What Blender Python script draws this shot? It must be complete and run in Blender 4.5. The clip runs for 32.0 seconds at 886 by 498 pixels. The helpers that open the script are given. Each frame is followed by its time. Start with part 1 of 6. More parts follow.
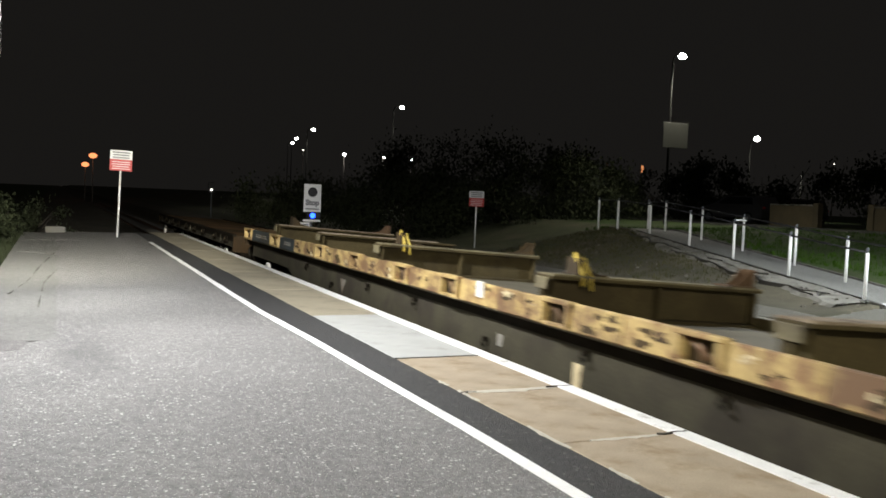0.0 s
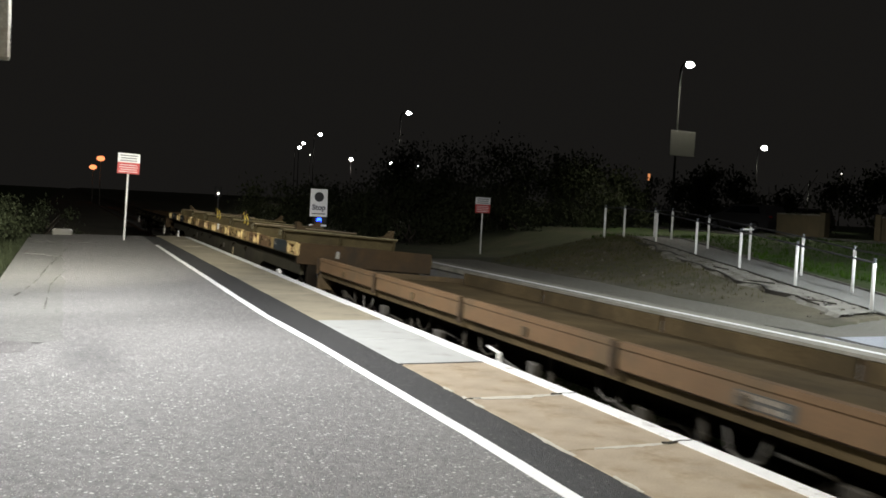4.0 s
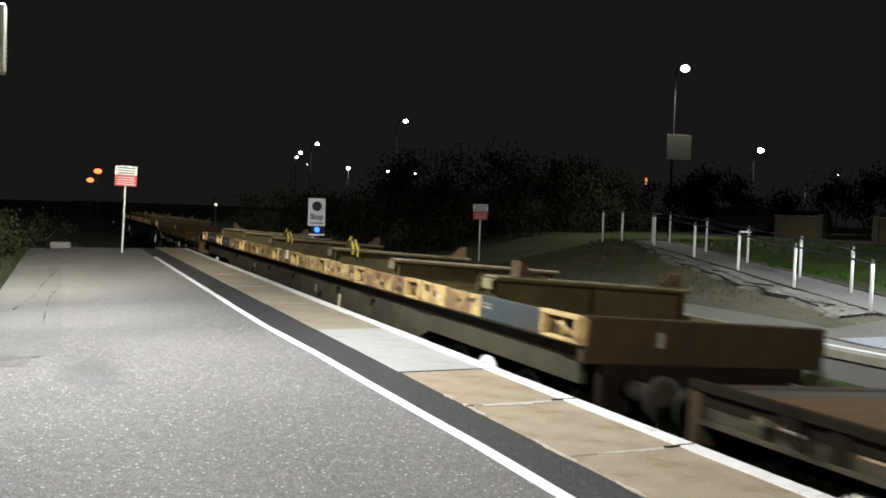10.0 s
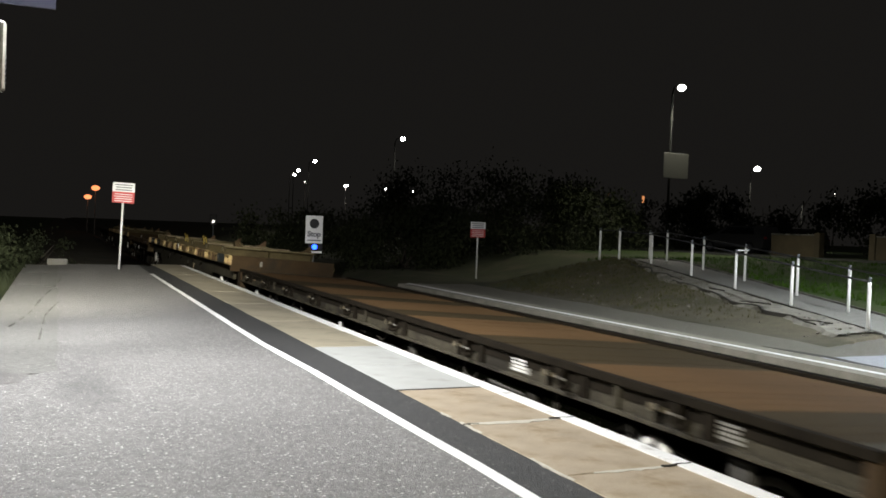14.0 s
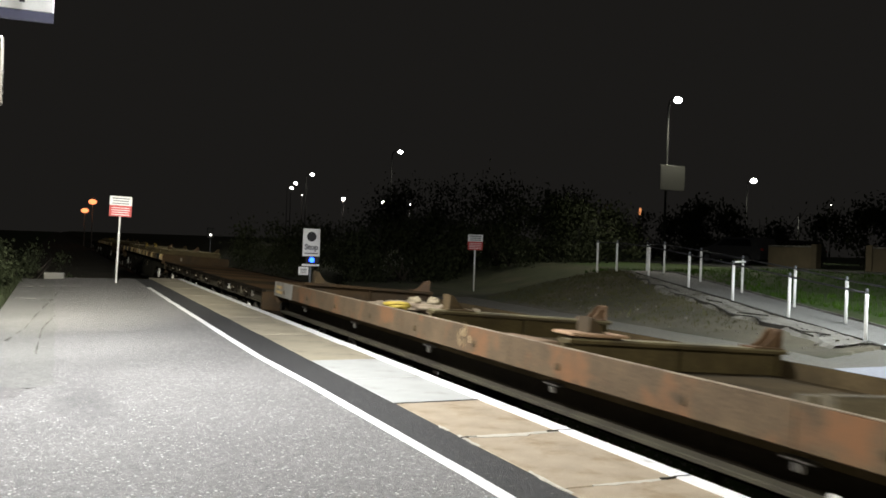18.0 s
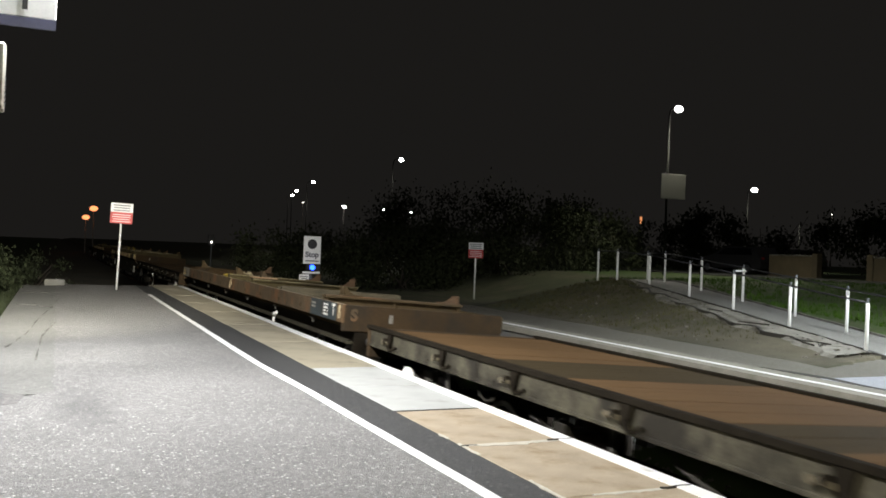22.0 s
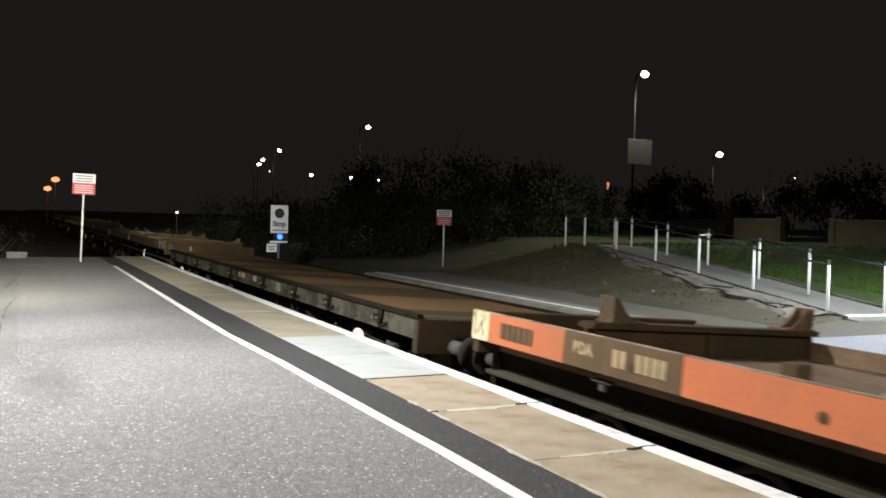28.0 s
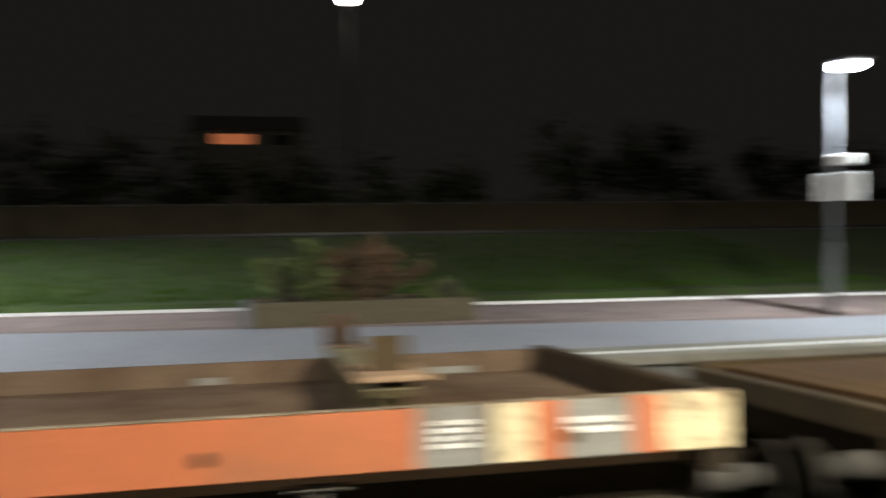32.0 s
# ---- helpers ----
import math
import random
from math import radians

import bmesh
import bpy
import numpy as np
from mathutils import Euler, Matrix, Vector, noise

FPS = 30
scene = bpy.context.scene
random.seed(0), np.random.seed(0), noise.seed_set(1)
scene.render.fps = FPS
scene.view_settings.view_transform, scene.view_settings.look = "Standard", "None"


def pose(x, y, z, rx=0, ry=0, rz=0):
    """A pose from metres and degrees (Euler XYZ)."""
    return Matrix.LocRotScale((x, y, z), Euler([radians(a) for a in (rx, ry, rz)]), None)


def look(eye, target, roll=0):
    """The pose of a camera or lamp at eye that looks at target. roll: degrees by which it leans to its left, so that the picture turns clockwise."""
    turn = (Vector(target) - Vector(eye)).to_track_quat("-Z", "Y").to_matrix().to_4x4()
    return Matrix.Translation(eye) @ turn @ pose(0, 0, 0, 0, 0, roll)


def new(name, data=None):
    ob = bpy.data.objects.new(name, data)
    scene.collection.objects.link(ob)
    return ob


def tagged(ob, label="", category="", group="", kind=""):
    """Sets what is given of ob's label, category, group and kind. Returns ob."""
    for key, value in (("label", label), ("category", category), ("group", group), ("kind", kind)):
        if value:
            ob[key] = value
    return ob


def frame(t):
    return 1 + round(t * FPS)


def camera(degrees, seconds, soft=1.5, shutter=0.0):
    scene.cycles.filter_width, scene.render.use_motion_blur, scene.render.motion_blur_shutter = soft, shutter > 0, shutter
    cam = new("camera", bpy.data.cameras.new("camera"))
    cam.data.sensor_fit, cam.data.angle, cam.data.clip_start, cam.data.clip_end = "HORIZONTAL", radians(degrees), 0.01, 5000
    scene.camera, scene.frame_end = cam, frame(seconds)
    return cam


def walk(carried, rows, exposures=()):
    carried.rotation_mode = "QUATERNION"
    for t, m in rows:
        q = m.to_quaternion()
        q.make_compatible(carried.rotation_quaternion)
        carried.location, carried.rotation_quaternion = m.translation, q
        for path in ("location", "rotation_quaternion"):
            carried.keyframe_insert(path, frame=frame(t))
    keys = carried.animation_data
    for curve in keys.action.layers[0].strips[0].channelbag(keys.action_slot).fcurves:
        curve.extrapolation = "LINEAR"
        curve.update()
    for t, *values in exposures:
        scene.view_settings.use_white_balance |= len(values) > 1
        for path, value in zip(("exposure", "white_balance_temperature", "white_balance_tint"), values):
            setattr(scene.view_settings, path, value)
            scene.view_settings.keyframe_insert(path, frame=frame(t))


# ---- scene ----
cam = camera(53.66, 32.0, soft=1.7, shutter=0.8)
EYE = 1.6


def aim(yaw, tilt, lean):
    """Camera pose: yaw clockwise from the track's direction; the phone swings on a short arm."""
    a, b = radians(yaw), radians(25.94)
    return pose(0.35 * (math.sin(a) - math.sin(b)), 0.35 * (math.cos(a) - math.cos(b)), EYE, 90 + tilt, 0, -yaw) @ pose(0, 0, 0, 0, 0, lean)


PATH = [(0, 23.93, -3.21, 2.34), (0.5, 23.59, -3.12, 2.60), (1, 23.32, -3.04, 2.81), (1.5, 23.30, -3.14, 2.93), (2, 23.37, -2.95, 2.96), (2.5, 23.49, -3.05, 2.95), (3, 23.60, -2.93, 2.96), (3.5, 23.52, -2.90, 2.93), (5.5, 23.67, -2.61, 2.74), (6, 23.68, -2.66, 2.81), (6.5, 23.51, -2.65, 2.84), (7, 23.84, -2.61, 2.87), (7.5, 23.69, -2.57, 2.84), (8, 23.92, -2.68, 2.82), (8.5, 23.90, -2.80, 2.76), (9, 23.78, -2.62, 2.53), (9.5, 23.78, -2.75, 2.15), (10, 23.62, -2.35, 2.00), (10.5, 23.45, -2.32, 2.15), (11, 23.21, -1.87, 2.24), (11.5, 23.33, -1.81, 2.26), (12, 23.35, -1.66, 2.18), (12.5, 23.28, -1.71, 2.13), (13, 23.22, -1.62, 2.01), (13.5, 23.52, -1.39, 2.21), (14, 23.75, -1.19, 2.14), (14.5, 23.82, -1.16, 2.10), (16.5, 23.94, -0.83, 2.08), (17, 23.87, -0.58, 2.13), (17.5, 23.83, -0.51, 2.19), (18, 23.89, -0.36, 1.96), (18.5, 23.99, -0.16, 2.14), (19, 23.91, -0.18, 2.14), (19.5, 24.08, -0.16, 2.08), (20, 23.89, -0.16, 2.24), (20.5, 23.80, 0.06, 2.20), (21, 23.77, -0.06, 2.31), (21.5, 23.62, 0.12, 2.28), (22, 23.83, 0.16, 2.16), (22.5, 24.06, -0.08, 1.95), (23, 24.18, -0.60, 1.83), (23.5, 24.23, -1.18, 1.65), (24, 24.28, -1.87, 1.46), (24.5, 24.39, -1.91, 1.51), (26.5, 25.44, -1.92, 1.48), (27, 25.26, -1.74, 1.60), (27.5, 25.92, -1.95, 1.51), (28, 25.94, -1.90, 1.50), (28.5, 26.32, -2.05, 1.50), (29, 26.32, -2.07, 1.51), (29.5, 27.44, -2.11, 1.56), (30, 33.88, -2.06, 1.41), (30.2, 39.34, -2.12, 0.90), (30.5, 49.90, -2.23, 0.25), (30.8, 58.99, -2.25, -0.43), (31, 65.5, -2.26, -0.2), (31.4, 80.05, -2.10, 0.27), (31.6, 86.54, -1.99, 0.30), (31.8, 93.6, -2.02, -0.10), (32, 102.54, -2.22, -0.57)]
walk(cam, [(t, aim(y, p, r)) for t, y, p, r in PATH], exposures=[(0, 0.06, 6500, 10), (14, 0.06, 6500, 10), (17, 0.27, 6500, 10), (29.9, 0.2, 6500, 10), (30.6, -0.36, 7000, 10), (31, -0.4, 7400, 10), (31.3, -0.36, 7200, 10), (32, 0.14, 6550, 10)])

# ---- night sky and lamps ----
world = bpy.data.worlds.new("night")
scene.world = world
world.use_nodes = True
world.node_tree.nodes["Background"].inputs["Color"].default_value = (0.0086, 0.0080, 0.0073, 1)
world.node_tree.nodes["Background"].inputs["Strength"].default_value = 1.0


def lamp(x, y, z, watts, colour=(1, 0.97, 0.93), size=0.22, cone=176, blend=0.12, aim_at=None):
    data = bpy.data.lights.new("lantern_light", "SPOT")
    data.energy, data.color, data.shadow_soft_size = watts, colour, size
    data.spot_size, data.spot_blend = radians(cone), blend
    ob = new("lantern_light", data)
    ob.matrix_world = look((x, y, z), aim_at or (x, y, 0))
    return ob


lamp(0.06, 9.7, 5.04, 3650, (0.955, 0.962, 0.975), size=0.09)
# two spots added under the same lantern to brighten the platform further along
lamp(0.06, 9.75, 5.04, 15500, (1.0, 0.965, 0.84), size=0.09, cone=66, blend=1.0, aim_at=(-2.2, 28.0, 0))
lamp(0.06, 9.72, 5.04, 3000, (0.97, 0.965, 0.95), size=0.09, cone=58, blend=1.0, aim_at=(-0.2, 15.0, 0))
# unseen lamps, added to light the near platform and the wagon sides
lamp(-0.25, -4.5, 5.18, 5500, (1.0, 0.955, 0.82))
lamp(-0.25, -24, 5.18, 3000, (1.0, 0.95, 0.82))
lamp(15.2, 8.3, 5.15, 3250, (0.87, 0.95, 1.0), size=0.12, cone=152, blend=0.4)
lamp(11.45, -9.35, 3.66, 800, (0.86, 0.95, 1.0), size=0.07, cone=150, blend=0.4)
lamp(41.2, -5.0, 10.95, 1400, (1.0, 0.93, 0.78), cone=150, blend=0.3)
lamp(24.0, 29.2, 7.7, 1300, (1.0, 0.97, 0.82), cone=130, blend=0.5)
lamp(22.9, 57.0, 7.6, 600, (1.0, 0.96, 0.86), cone=150, blend=0.3)
lamp(23.9, 83.8, 7.7, 600, (1.0, 0.96, 0.86), cone=150, blend=0.3)
lamp(55.2, 58.0, 7.7, 1000, (1.0, 0.97, 0.84), cone=120, blend=0.5)


# ---- materials ----
def mat(name, colour, rough=0.7, metal=0.0, var=0.25, scale=6.0, bump=0.15, fine=60.0, dirt=None, dirt_amount=0.4, dirt_scale=1.6, spread=0.0, axis=None, spec=0.5):
    """A worn surface: base colour with blotches, grain, optional dirt colour and a difference from piece to piece."""
    m = bpy.data.materials.new(name)
    m.use_nodes = True
    nt = m.node_tree
    n, l = nt.nodes, nt.links
    bsdf = n["Principled BSDF"]
    tex = n.new("ShaderNodeTexCoord")
    mapping = n.new("ShaderNodeMapping")
    l.new(tex.outputs["Object"], mapping.inputs["Vector"])
    if axis:
        mapping.inputs["Scale"].default_value = axis
    big = n.new("ShaderNodeTexNoise")
    big.inputs["Scale"].default_value, big.inputs["Detail"].default_value = scale, 6
    small = n.new("ShaderNodeTexNoise")
    small.inputs["Scale"].default_value, small.inputs["Detail"].default_value = fine, 3
    l.new(mapping.outputs[0], big.inputs["Vector"])
    l.new(mapping.outputs[0], small.inputs["Vector"])
    mix = n.new("ShaderNodeMix")
    mix.data_type = "RGBA"
    mix.inputs[6].default_value = (*[c * (1 - var) for c in colour], 1)
    mix.inputs[7].default_value = (*[min(1, c * (1 + var)) for c in colour], 1)
    blend = n.new("ShaderNodeMath")
    blend.operation = "MULTIPLY_ADD"
    blend.inputs[1].default_value = 0.5
    half = n.new("ShaderNodeMath")
    half.operation = "MULTIPLY"
    half.inputs[1].default_value = 0.5
    l.new(small.outputs["Fac"], half.inputs[0])
    l.new(big.outputs["Fac"], blend.inputs[0])
    l.new(half.outputs[0], blend.inputs[2])
    ramp = n.new("ShaderNodeMapRange")
    ramp.inputs["From Min"].default_value, ramp.inputs["From Max"].default_value = 0.33, 0.67
    l.new(blend.outputs[0], ramp.inputs["Value"])
    l.new(ramp.outputs[0], mix.inputs[0])
    out = mix.outputs[2]
    if dirt:
        d = n.new("ShaderNodeTexNoise")
        d.inputs["Scale"].default_value, d.inputs["Detail"].default_value, d.inputs["Roughness"].default_value = dirt_scale, 8, 0.65
        l.new(mapping.outputs[0], d.inputs["Vector"])
        r = n.new("ShaderNodeMapRange")
        r.inputs["From Min"].default_value, r.inputs["From Max"].default_value = 0.62 - dirt_amount * 0.3, 0.72 - dirt_amount * 0.2
        l.new(d.outputs["Fac"], r.inputs["Value"])
        mx = n.new("ShaderNodeMix")
        mx.data_type = "RGBA"
        mx.inputs[7].default_value = (*dirt, 1)
        l.new(r.outputs[0], mx.inputs[0])
        l.new(out, mx.inputs[6])
        out = mx.outputs[2]
    if spread:
        info = n.new("ShaderNodeObjectInfo")
        hsv = n.new("ShaderNodeHueSaturation")
        r = n.new("ShaderNodeMapRange")
        r.inputs["To Min"].default_value, r.inputs["To Max"].default_value = 1 - spread, 1 + spread
        l.new(info.outputs["Random"], r.inputs["Value"])
        l.new(r.outputs[0], hsv.inputs["Value"])
        l.new(out, hsv.inputs["Color"])
        out = hsv.outputs[0]
    l.new(out, bsdf.inputs["Base Color"])
    bsdf.inputs["Roughness"].default_value, bsdf.inputs["Metallic"].default_value = rough, metal
    bsdf.inputs["Specular IOR Level"].default_value = spec
    if bump:
        b = n.new("ShaderNodeBump")
        b.inputs["Strength"].default_value, b.inputs["Distance"].default_value = bump, 0.02
        l.new(blend.outputs[0], b.inputs["Height"])
        l.new(b.outputs[0], bsdf.inputs["Normal"])
    return m


def glow(name, colour, strength):
    m = bpy.data.materials.new(name)
    m.use_nodes = True
    b = m.node_tree.nodes["Principled BSDF"]
    b.inputs["Base Color"].default_value = (*colour, 1)
    b.inputs["Emission Color"].default_value = (*colour, 1)
    b.inputs["Emission Strength"].default_value = strength
    return m


def asphalt(name, dark, pale, chip, cell, chip_share, blot=None):
    """Chipped macadam: stones of two sizes in a dark binder, bright chips, pits and broad wear."""
    m = bpy.data.materials.new(name)
    m.use_nodes = True
    n, l = m.node_tree.nodes, m.node_tree.links
    bsdf = n["Principled BSDF"]
    tex = n.new("ShaderNodeTexCoord")

    def cells(scale):
        v = n.new("ShaderNodeTexVoronoi")
        v.inputs["Scale"].default_value = scale
        l.new(tex.outputs["Object"], v.inputs["Vector"])
        c = n.new("ShaderNodeSeparateColor")
        l.new(v.outputs["Color"], c.inputs[0])
        return v, c

    def cloud(scale, detail):
        c = n.new("ShaderNodeTexNoise")
        c.inputs["Scale"].default_value, c.inputs["Detail"].default_value = scale, detail
        l.new(tex.outputs["Object"], c.inputs["Vector"])
        return c.outputs["Fac"]

    def span(value, lo, hi, a=0.0, b=1.0):
        r = n.new("ShaderNodeMapRange")
        for key, v in (("From Min", lo), ("From Max", hi), ("To Min", a), ("To Max", b)):
            r.inputs[key].default_value = v
        l.new(value, r.inputs["Value"])
        return r.outputs[0]

    def calc(kind, a, b):
        c = n.new("ShaderNodeMath")
        c.operation = kind
        l.new(a, c.inputs[0])
        l.new(b, c.inputs[1])
        return c.outputs[0]

    def over(fac, below, colour):
        x = n.new("ShaderNodeMix")
        x.data_type = "RGBA"
        l.new(fac, x.inputs[0])
        l.new(below, x.inputs[6])
        x.inputs[7].default_value = (*colour, 1)
        return x.outputs[2]

    stone, sc = cells(cell * 0.43)
    grit, gc = cells(cell * 1.5)
    tone = calc("ADD", span(sc.outputs[1], 0, 1, 0, 0.34), span(gc.outputs[0], 0, 1, 0.04, 0.22))
    tone = calc("ADD", tone, span(cloud(cell * 0.16, 4), 0.3, 0.7, 0, 0.26))
    tone = calc("ADD", tone, span(cloud(0.55, 7), 0.3, 0.75, 0, 0.24))
    base = n.new("ShaderNodeMix")
    base.data_type = "RGBA"
    base.inputs[6].default_value, base.inputs[7].default_value = (*dark, 1), (*pale, 1)
    l.new(tone, base.inputs[0])
    pit = calc("MULTIPLY", span(gc.outputs[1], 0.86, 0.93), span(grit.outputs["Distance"], 0.5, 0.3))
    out = over(pit, base.outputs[2], [c * 0.35 for c in dark])
    spot = calc("MULTIPLY", span(sc.outputs[0], 1 - chip_share * 2, 1 - chip_share * 1.4), span(stone.outputs["Distance"], 0.46, 0.3))
    small = calc("MULTIPLY", span(gc.outputs[2], 1 - chip_share * 1.6, 1 - chip_share), span(grit.outputs["Distance"], 0.5, 0.35))
    out = over(calc("MAXIMUM", spot, small), out, chip)
    if blot:
        # one darker blot with a ragged soft rim
        x, y, r = blot
        place = n.new("ShaderNodeMapping")
        place.vector_type = "TEXTURE"
        place.inputs["Location"].default_value, place.inputs["Scale"].default_value = (x, y, 0), (r, r * 3.2, 1)
        l.new(tex.outputs["Object"], place.inputs["Vector"])
        far = n.new("ShaderNodeVectorMath")
        far.operation = "LENGTH"
        l.new(place.outputs[0], far.inputs[0])
        out = over(span(calc("ADD", far.outputs["Value"], span(cloud(3.0, 5), 0.2, 0.8, -0.5, 0.5)), 1.3, 0.2, 0, 0.55), out, [c * 0.9 for c in dark])
    l.new(out, bsdf.inputs["Base Color"])
    bsdf.inputs["Roughness"].default_value = 0.72
    bump = n.new("ShaderNodeBump")
    bump.inputs["Strength"].default_value, bump.inputs["Distance"].default_value = 0.75, 0.014
    l.new(calc("ADD", stone.outputs["Distance"], grit.outputs["Distance"]), bump.inputs["Height"])
    bump.invert = True
    l.new(bump.outputs[0], bsdf.inputs["Normal"])
    return m


M = {}
M["asphalt"] = asphalt("asphalt", (0.080, 0.078, 0.076), (0.262, 0.255, 0.244), (0.56, 0.54, 0.50), 85, 0.05, blot=(0.28, 8.9, 0.3))
M["asphalt_dark"] = asphalt("asphalt_dark", (0.020, 0.020, 0.020), (0.062, 0.061, 0.059), (0.13, 0.128, 0.12), 80, 0.05)
M["asphalt_patch"] = asphalt("asphalt_patch", (0.098, 0.093, 0.091), (0.195, 0.187, 0.178), (0.40, 0.38, 0.35), 85, 0.05)
M["paving_grey"] = asphalt("paving_grey", (0.15, 0.145, 0.13), (0.26, 0.252, 0.23), (0.38, 0.37, 0.35), 55, 0.05)
M["slab_tan"] = mat("slab_tan", (0.335, 0.275, 0.195), 0.85, var=0.22, scale=3.5, fine=90, bump=0.25, dirt=(0.255, 0.195, 0.12), dirt_amount=0.42, dirt_scale=2.6, spread=0.06)
M["slab_cream"] = mat("slab_cream", (0.30, 0.265, 0.19), 0.85, var=0.18, scale=3, fine=80, bump=0.2, dirt=(0.19, 0.165, 0.12), dirt_amount=0.4, spread=0.08)
M["slab_grey"] = mat("slab_grey", (0.36, 0.365, 0.345), 0.8, var=0.1, scale=4, fine=90, bump=0.12, dirt=(0.27, 0.265, 0.245), dirt_amount=0.3)
M["mortar"] = mat("mortar", (0.46, 0.43, 0.36), 0.9, var=0.2, scale=9, fine=70, bump=0.3)
M["line_white"] = mat("line_white", (0.80, 0.80, 0.78), 0.6, var=0.08, scale=9, fine=60, bump=0.2, dirt=(0.45, 0.43, 0.4), dirt_amount=0.12, dirt_scale=5)
M["concrete"] = mat("concrete", (0.225, 0.210, 0.170), 0.9, var=0.22, scale=2.5, fine=50, bump=0.3, dirt=(0.17, 0.165, 0.125), dirt_amount=0.4)
M["concrete_old"] = mat("concrete_old", (0.148, 0.145, 0.135), 0.9, var=0.2, scale=2.0, fine=50, bump=0.3, dirt=(0.15, 0.142, 0.112), dirt_amount=0.45, dirt_scale=0.9)
M["tan_plate"] = mat("tan_plate", (0.30, 0.19, 0.11), 0.85, var=0.25, scale=5, fine=40, bump=0.2)
M["margin"] = asphalt("margin", (0.098, 0.097, 0.090), (0.235, 0.231, 0.214), (0.36, 0.35, 0.32), 70, 0.03)
M["concrete_dark"] = mat("concrete_dark", (0.13, 0.125, 0.11), 0.9, var=0.3, scale=2.5, fine=50, bump=0.3, dirt=(0.05, 0.05, 0.04), dirt_amount=0.5)
M["pink_paving"] = mat("pink_paving", (0.25, 0.19, 0.175), 0.85, var=0.2, scale=4, fine=60, bump=0.2, spread=0.12)
M["pink_bed"] = mat("pink_bed", (0.20, 0.15, 0.135), 0.9, var=0.2, scale=5, fine=60, bump=0.2)
M["link_grey"] = mat("link_grey", (0.050, 0.045, 0.036), 0.8, var=0.35, scale=6, fine=40, bump=0.2)
M["tar"] = mat("tar", (0.03, 0.028, 0.022), 0.85, var=0.4, scale=3, fine=40, bump=0.3, dirt=(0.08, 0.075, 0.06), dirt_amount=0.35, dirt_scale=4)
M["earth"] = mat("earth", (0.080, 0.069, 0.043), 0.95, var=0.4, scale=1.3, fine=25, bump=0.5, dirt=(0.050, 0.047, 0.026), dirt_amount=0.5, dirt_scale=0.5)
M["rough_ground"] = mat("rough_ground", (0.042, 0.048, 0.018), 0.95, var=0.45, scale=1.5, fine=25, bump=0.6, dirt=(0.075, 0.066, 0.036), dirt_amount=0.4, dirt_scale=0.8)
M["grass_ground"] = mat("grass_ground", (0.032, 0.057, 0.007), 0.95, var=0.4, scale=1.2, fine=30, bump=0.5, dirt=(0.045, 0.05, 0.018), dirt_amount=0.3, dirt_scale=0.35)
M["blade"] = mat("blade", (0.036, 0.075, 0.007), 0.8, var=0.35, scale=0.8, fine=9, bump=0, spec=0.1)
M["leaf"] = mat("leaf", (0.026, 0.031, 0.014), 0.85, var=0.3, scale=0.7, fine=7, bump=0, spec=0.15)
M["leaf_red"] = mat("leaf_red", (0.095, 0.062, 0.03), 0.75, var=0.45, scale=2, fine=20, bump=0, dirt=(0.17, 0.06, 0.035), dirt_amount=0.3, dirt_scale=5)
M["leaf_green"] = mat("leaf_green", (0.085, 0.11, 0.028), 0.75, var=0.4, scale=2, fine=15, bump=0)
M["leaf_dry"] = mat("leaf_dry", (0.056, 0.054, 0.020), 0.85, var=0.4, scale=1.2, fine=12, bump=0, spec=0.2)
M["leaf_mid"] = mat("leaf_mid", (0.019, 0.024, 0.010), 0.85, var=0.35, scale=0.9, fine=9, bump=0, spec=0.2)
M["bark"] = mat("bark", (0.05, 0.04, 0.03), 0.95, var=0.4, scale=6, fine=40, bump=0.5)
M["ballast"] = mat("ballast", (0.10, 0.092, 0.082), 0.95, var=0.4, scale=14, fine=30, bump=0.8)
M["stone"] = mat("stone", (0.15, 0.135, 0.115), 0.95, var=0.35, scale=5, fine=30, bump=0.3)
M["sleeper"] = mat("sleeper", (0.15, 0.14, 0.12), 0.9, var=0.3, scale=4, fine=40, bump=0.3)
M["rail"] = mat("rail", (0.14, 0.075, 0.045), 0.7, 0.4, var=0.3, scale=6, fine=50, bump=0.2)
M["rail_head"] = mat("rail_head", (0.55, 0.54, 0.52), 0.25, 1.0, var=0.1, bump=0.05)
M["orange"] = mat("orange", (0.45, 0.129, 0.050), 0.5, var=0.10, scale=1.6, fine=35, bump=0.08, dirt=(0.34, 0.118, 0.05), dirt_amount=0.4, dirt_scale=1.1)
M["brown_panel"] = mat("brown_panel", (0.100, 0.058, 0.026), 0.75, var=0.2, scale=3, fine=40, bump=0.15, dirt=(0.080, 0.052, 0.025), dirt_amount=0.4, spec=0.3)
M["rust_panel"] = mat("rust_panel", (0.082, 0.056, 0.030), 0.85, var=0.42, scale=2.6, fine=40, bump=0.25, dirt=(0.150, 0.072, 0.030), dirt_amount=0.36, dirt_scale=1.5, spec=0.3)
M["rust"] = mat("rust", (0.064, 0.043, 0.019), 0.85, var=0.4, scale=4, fine=40, bump=0.35, dirt=(0.046, 0.034, 0.020), dirt_amount=0.5, spec=0.25)
M["rust_bright"] = mat("rust_bright", (0.104, 0.060, 0.028), 0.85, var=0.3, scale=4, fine=40, bump=0.3, dirt=(0.075, 0.045, 0.025), dirt_amount=0.45)
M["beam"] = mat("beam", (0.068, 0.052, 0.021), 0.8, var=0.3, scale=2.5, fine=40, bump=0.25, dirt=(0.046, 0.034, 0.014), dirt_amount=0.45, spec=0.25)
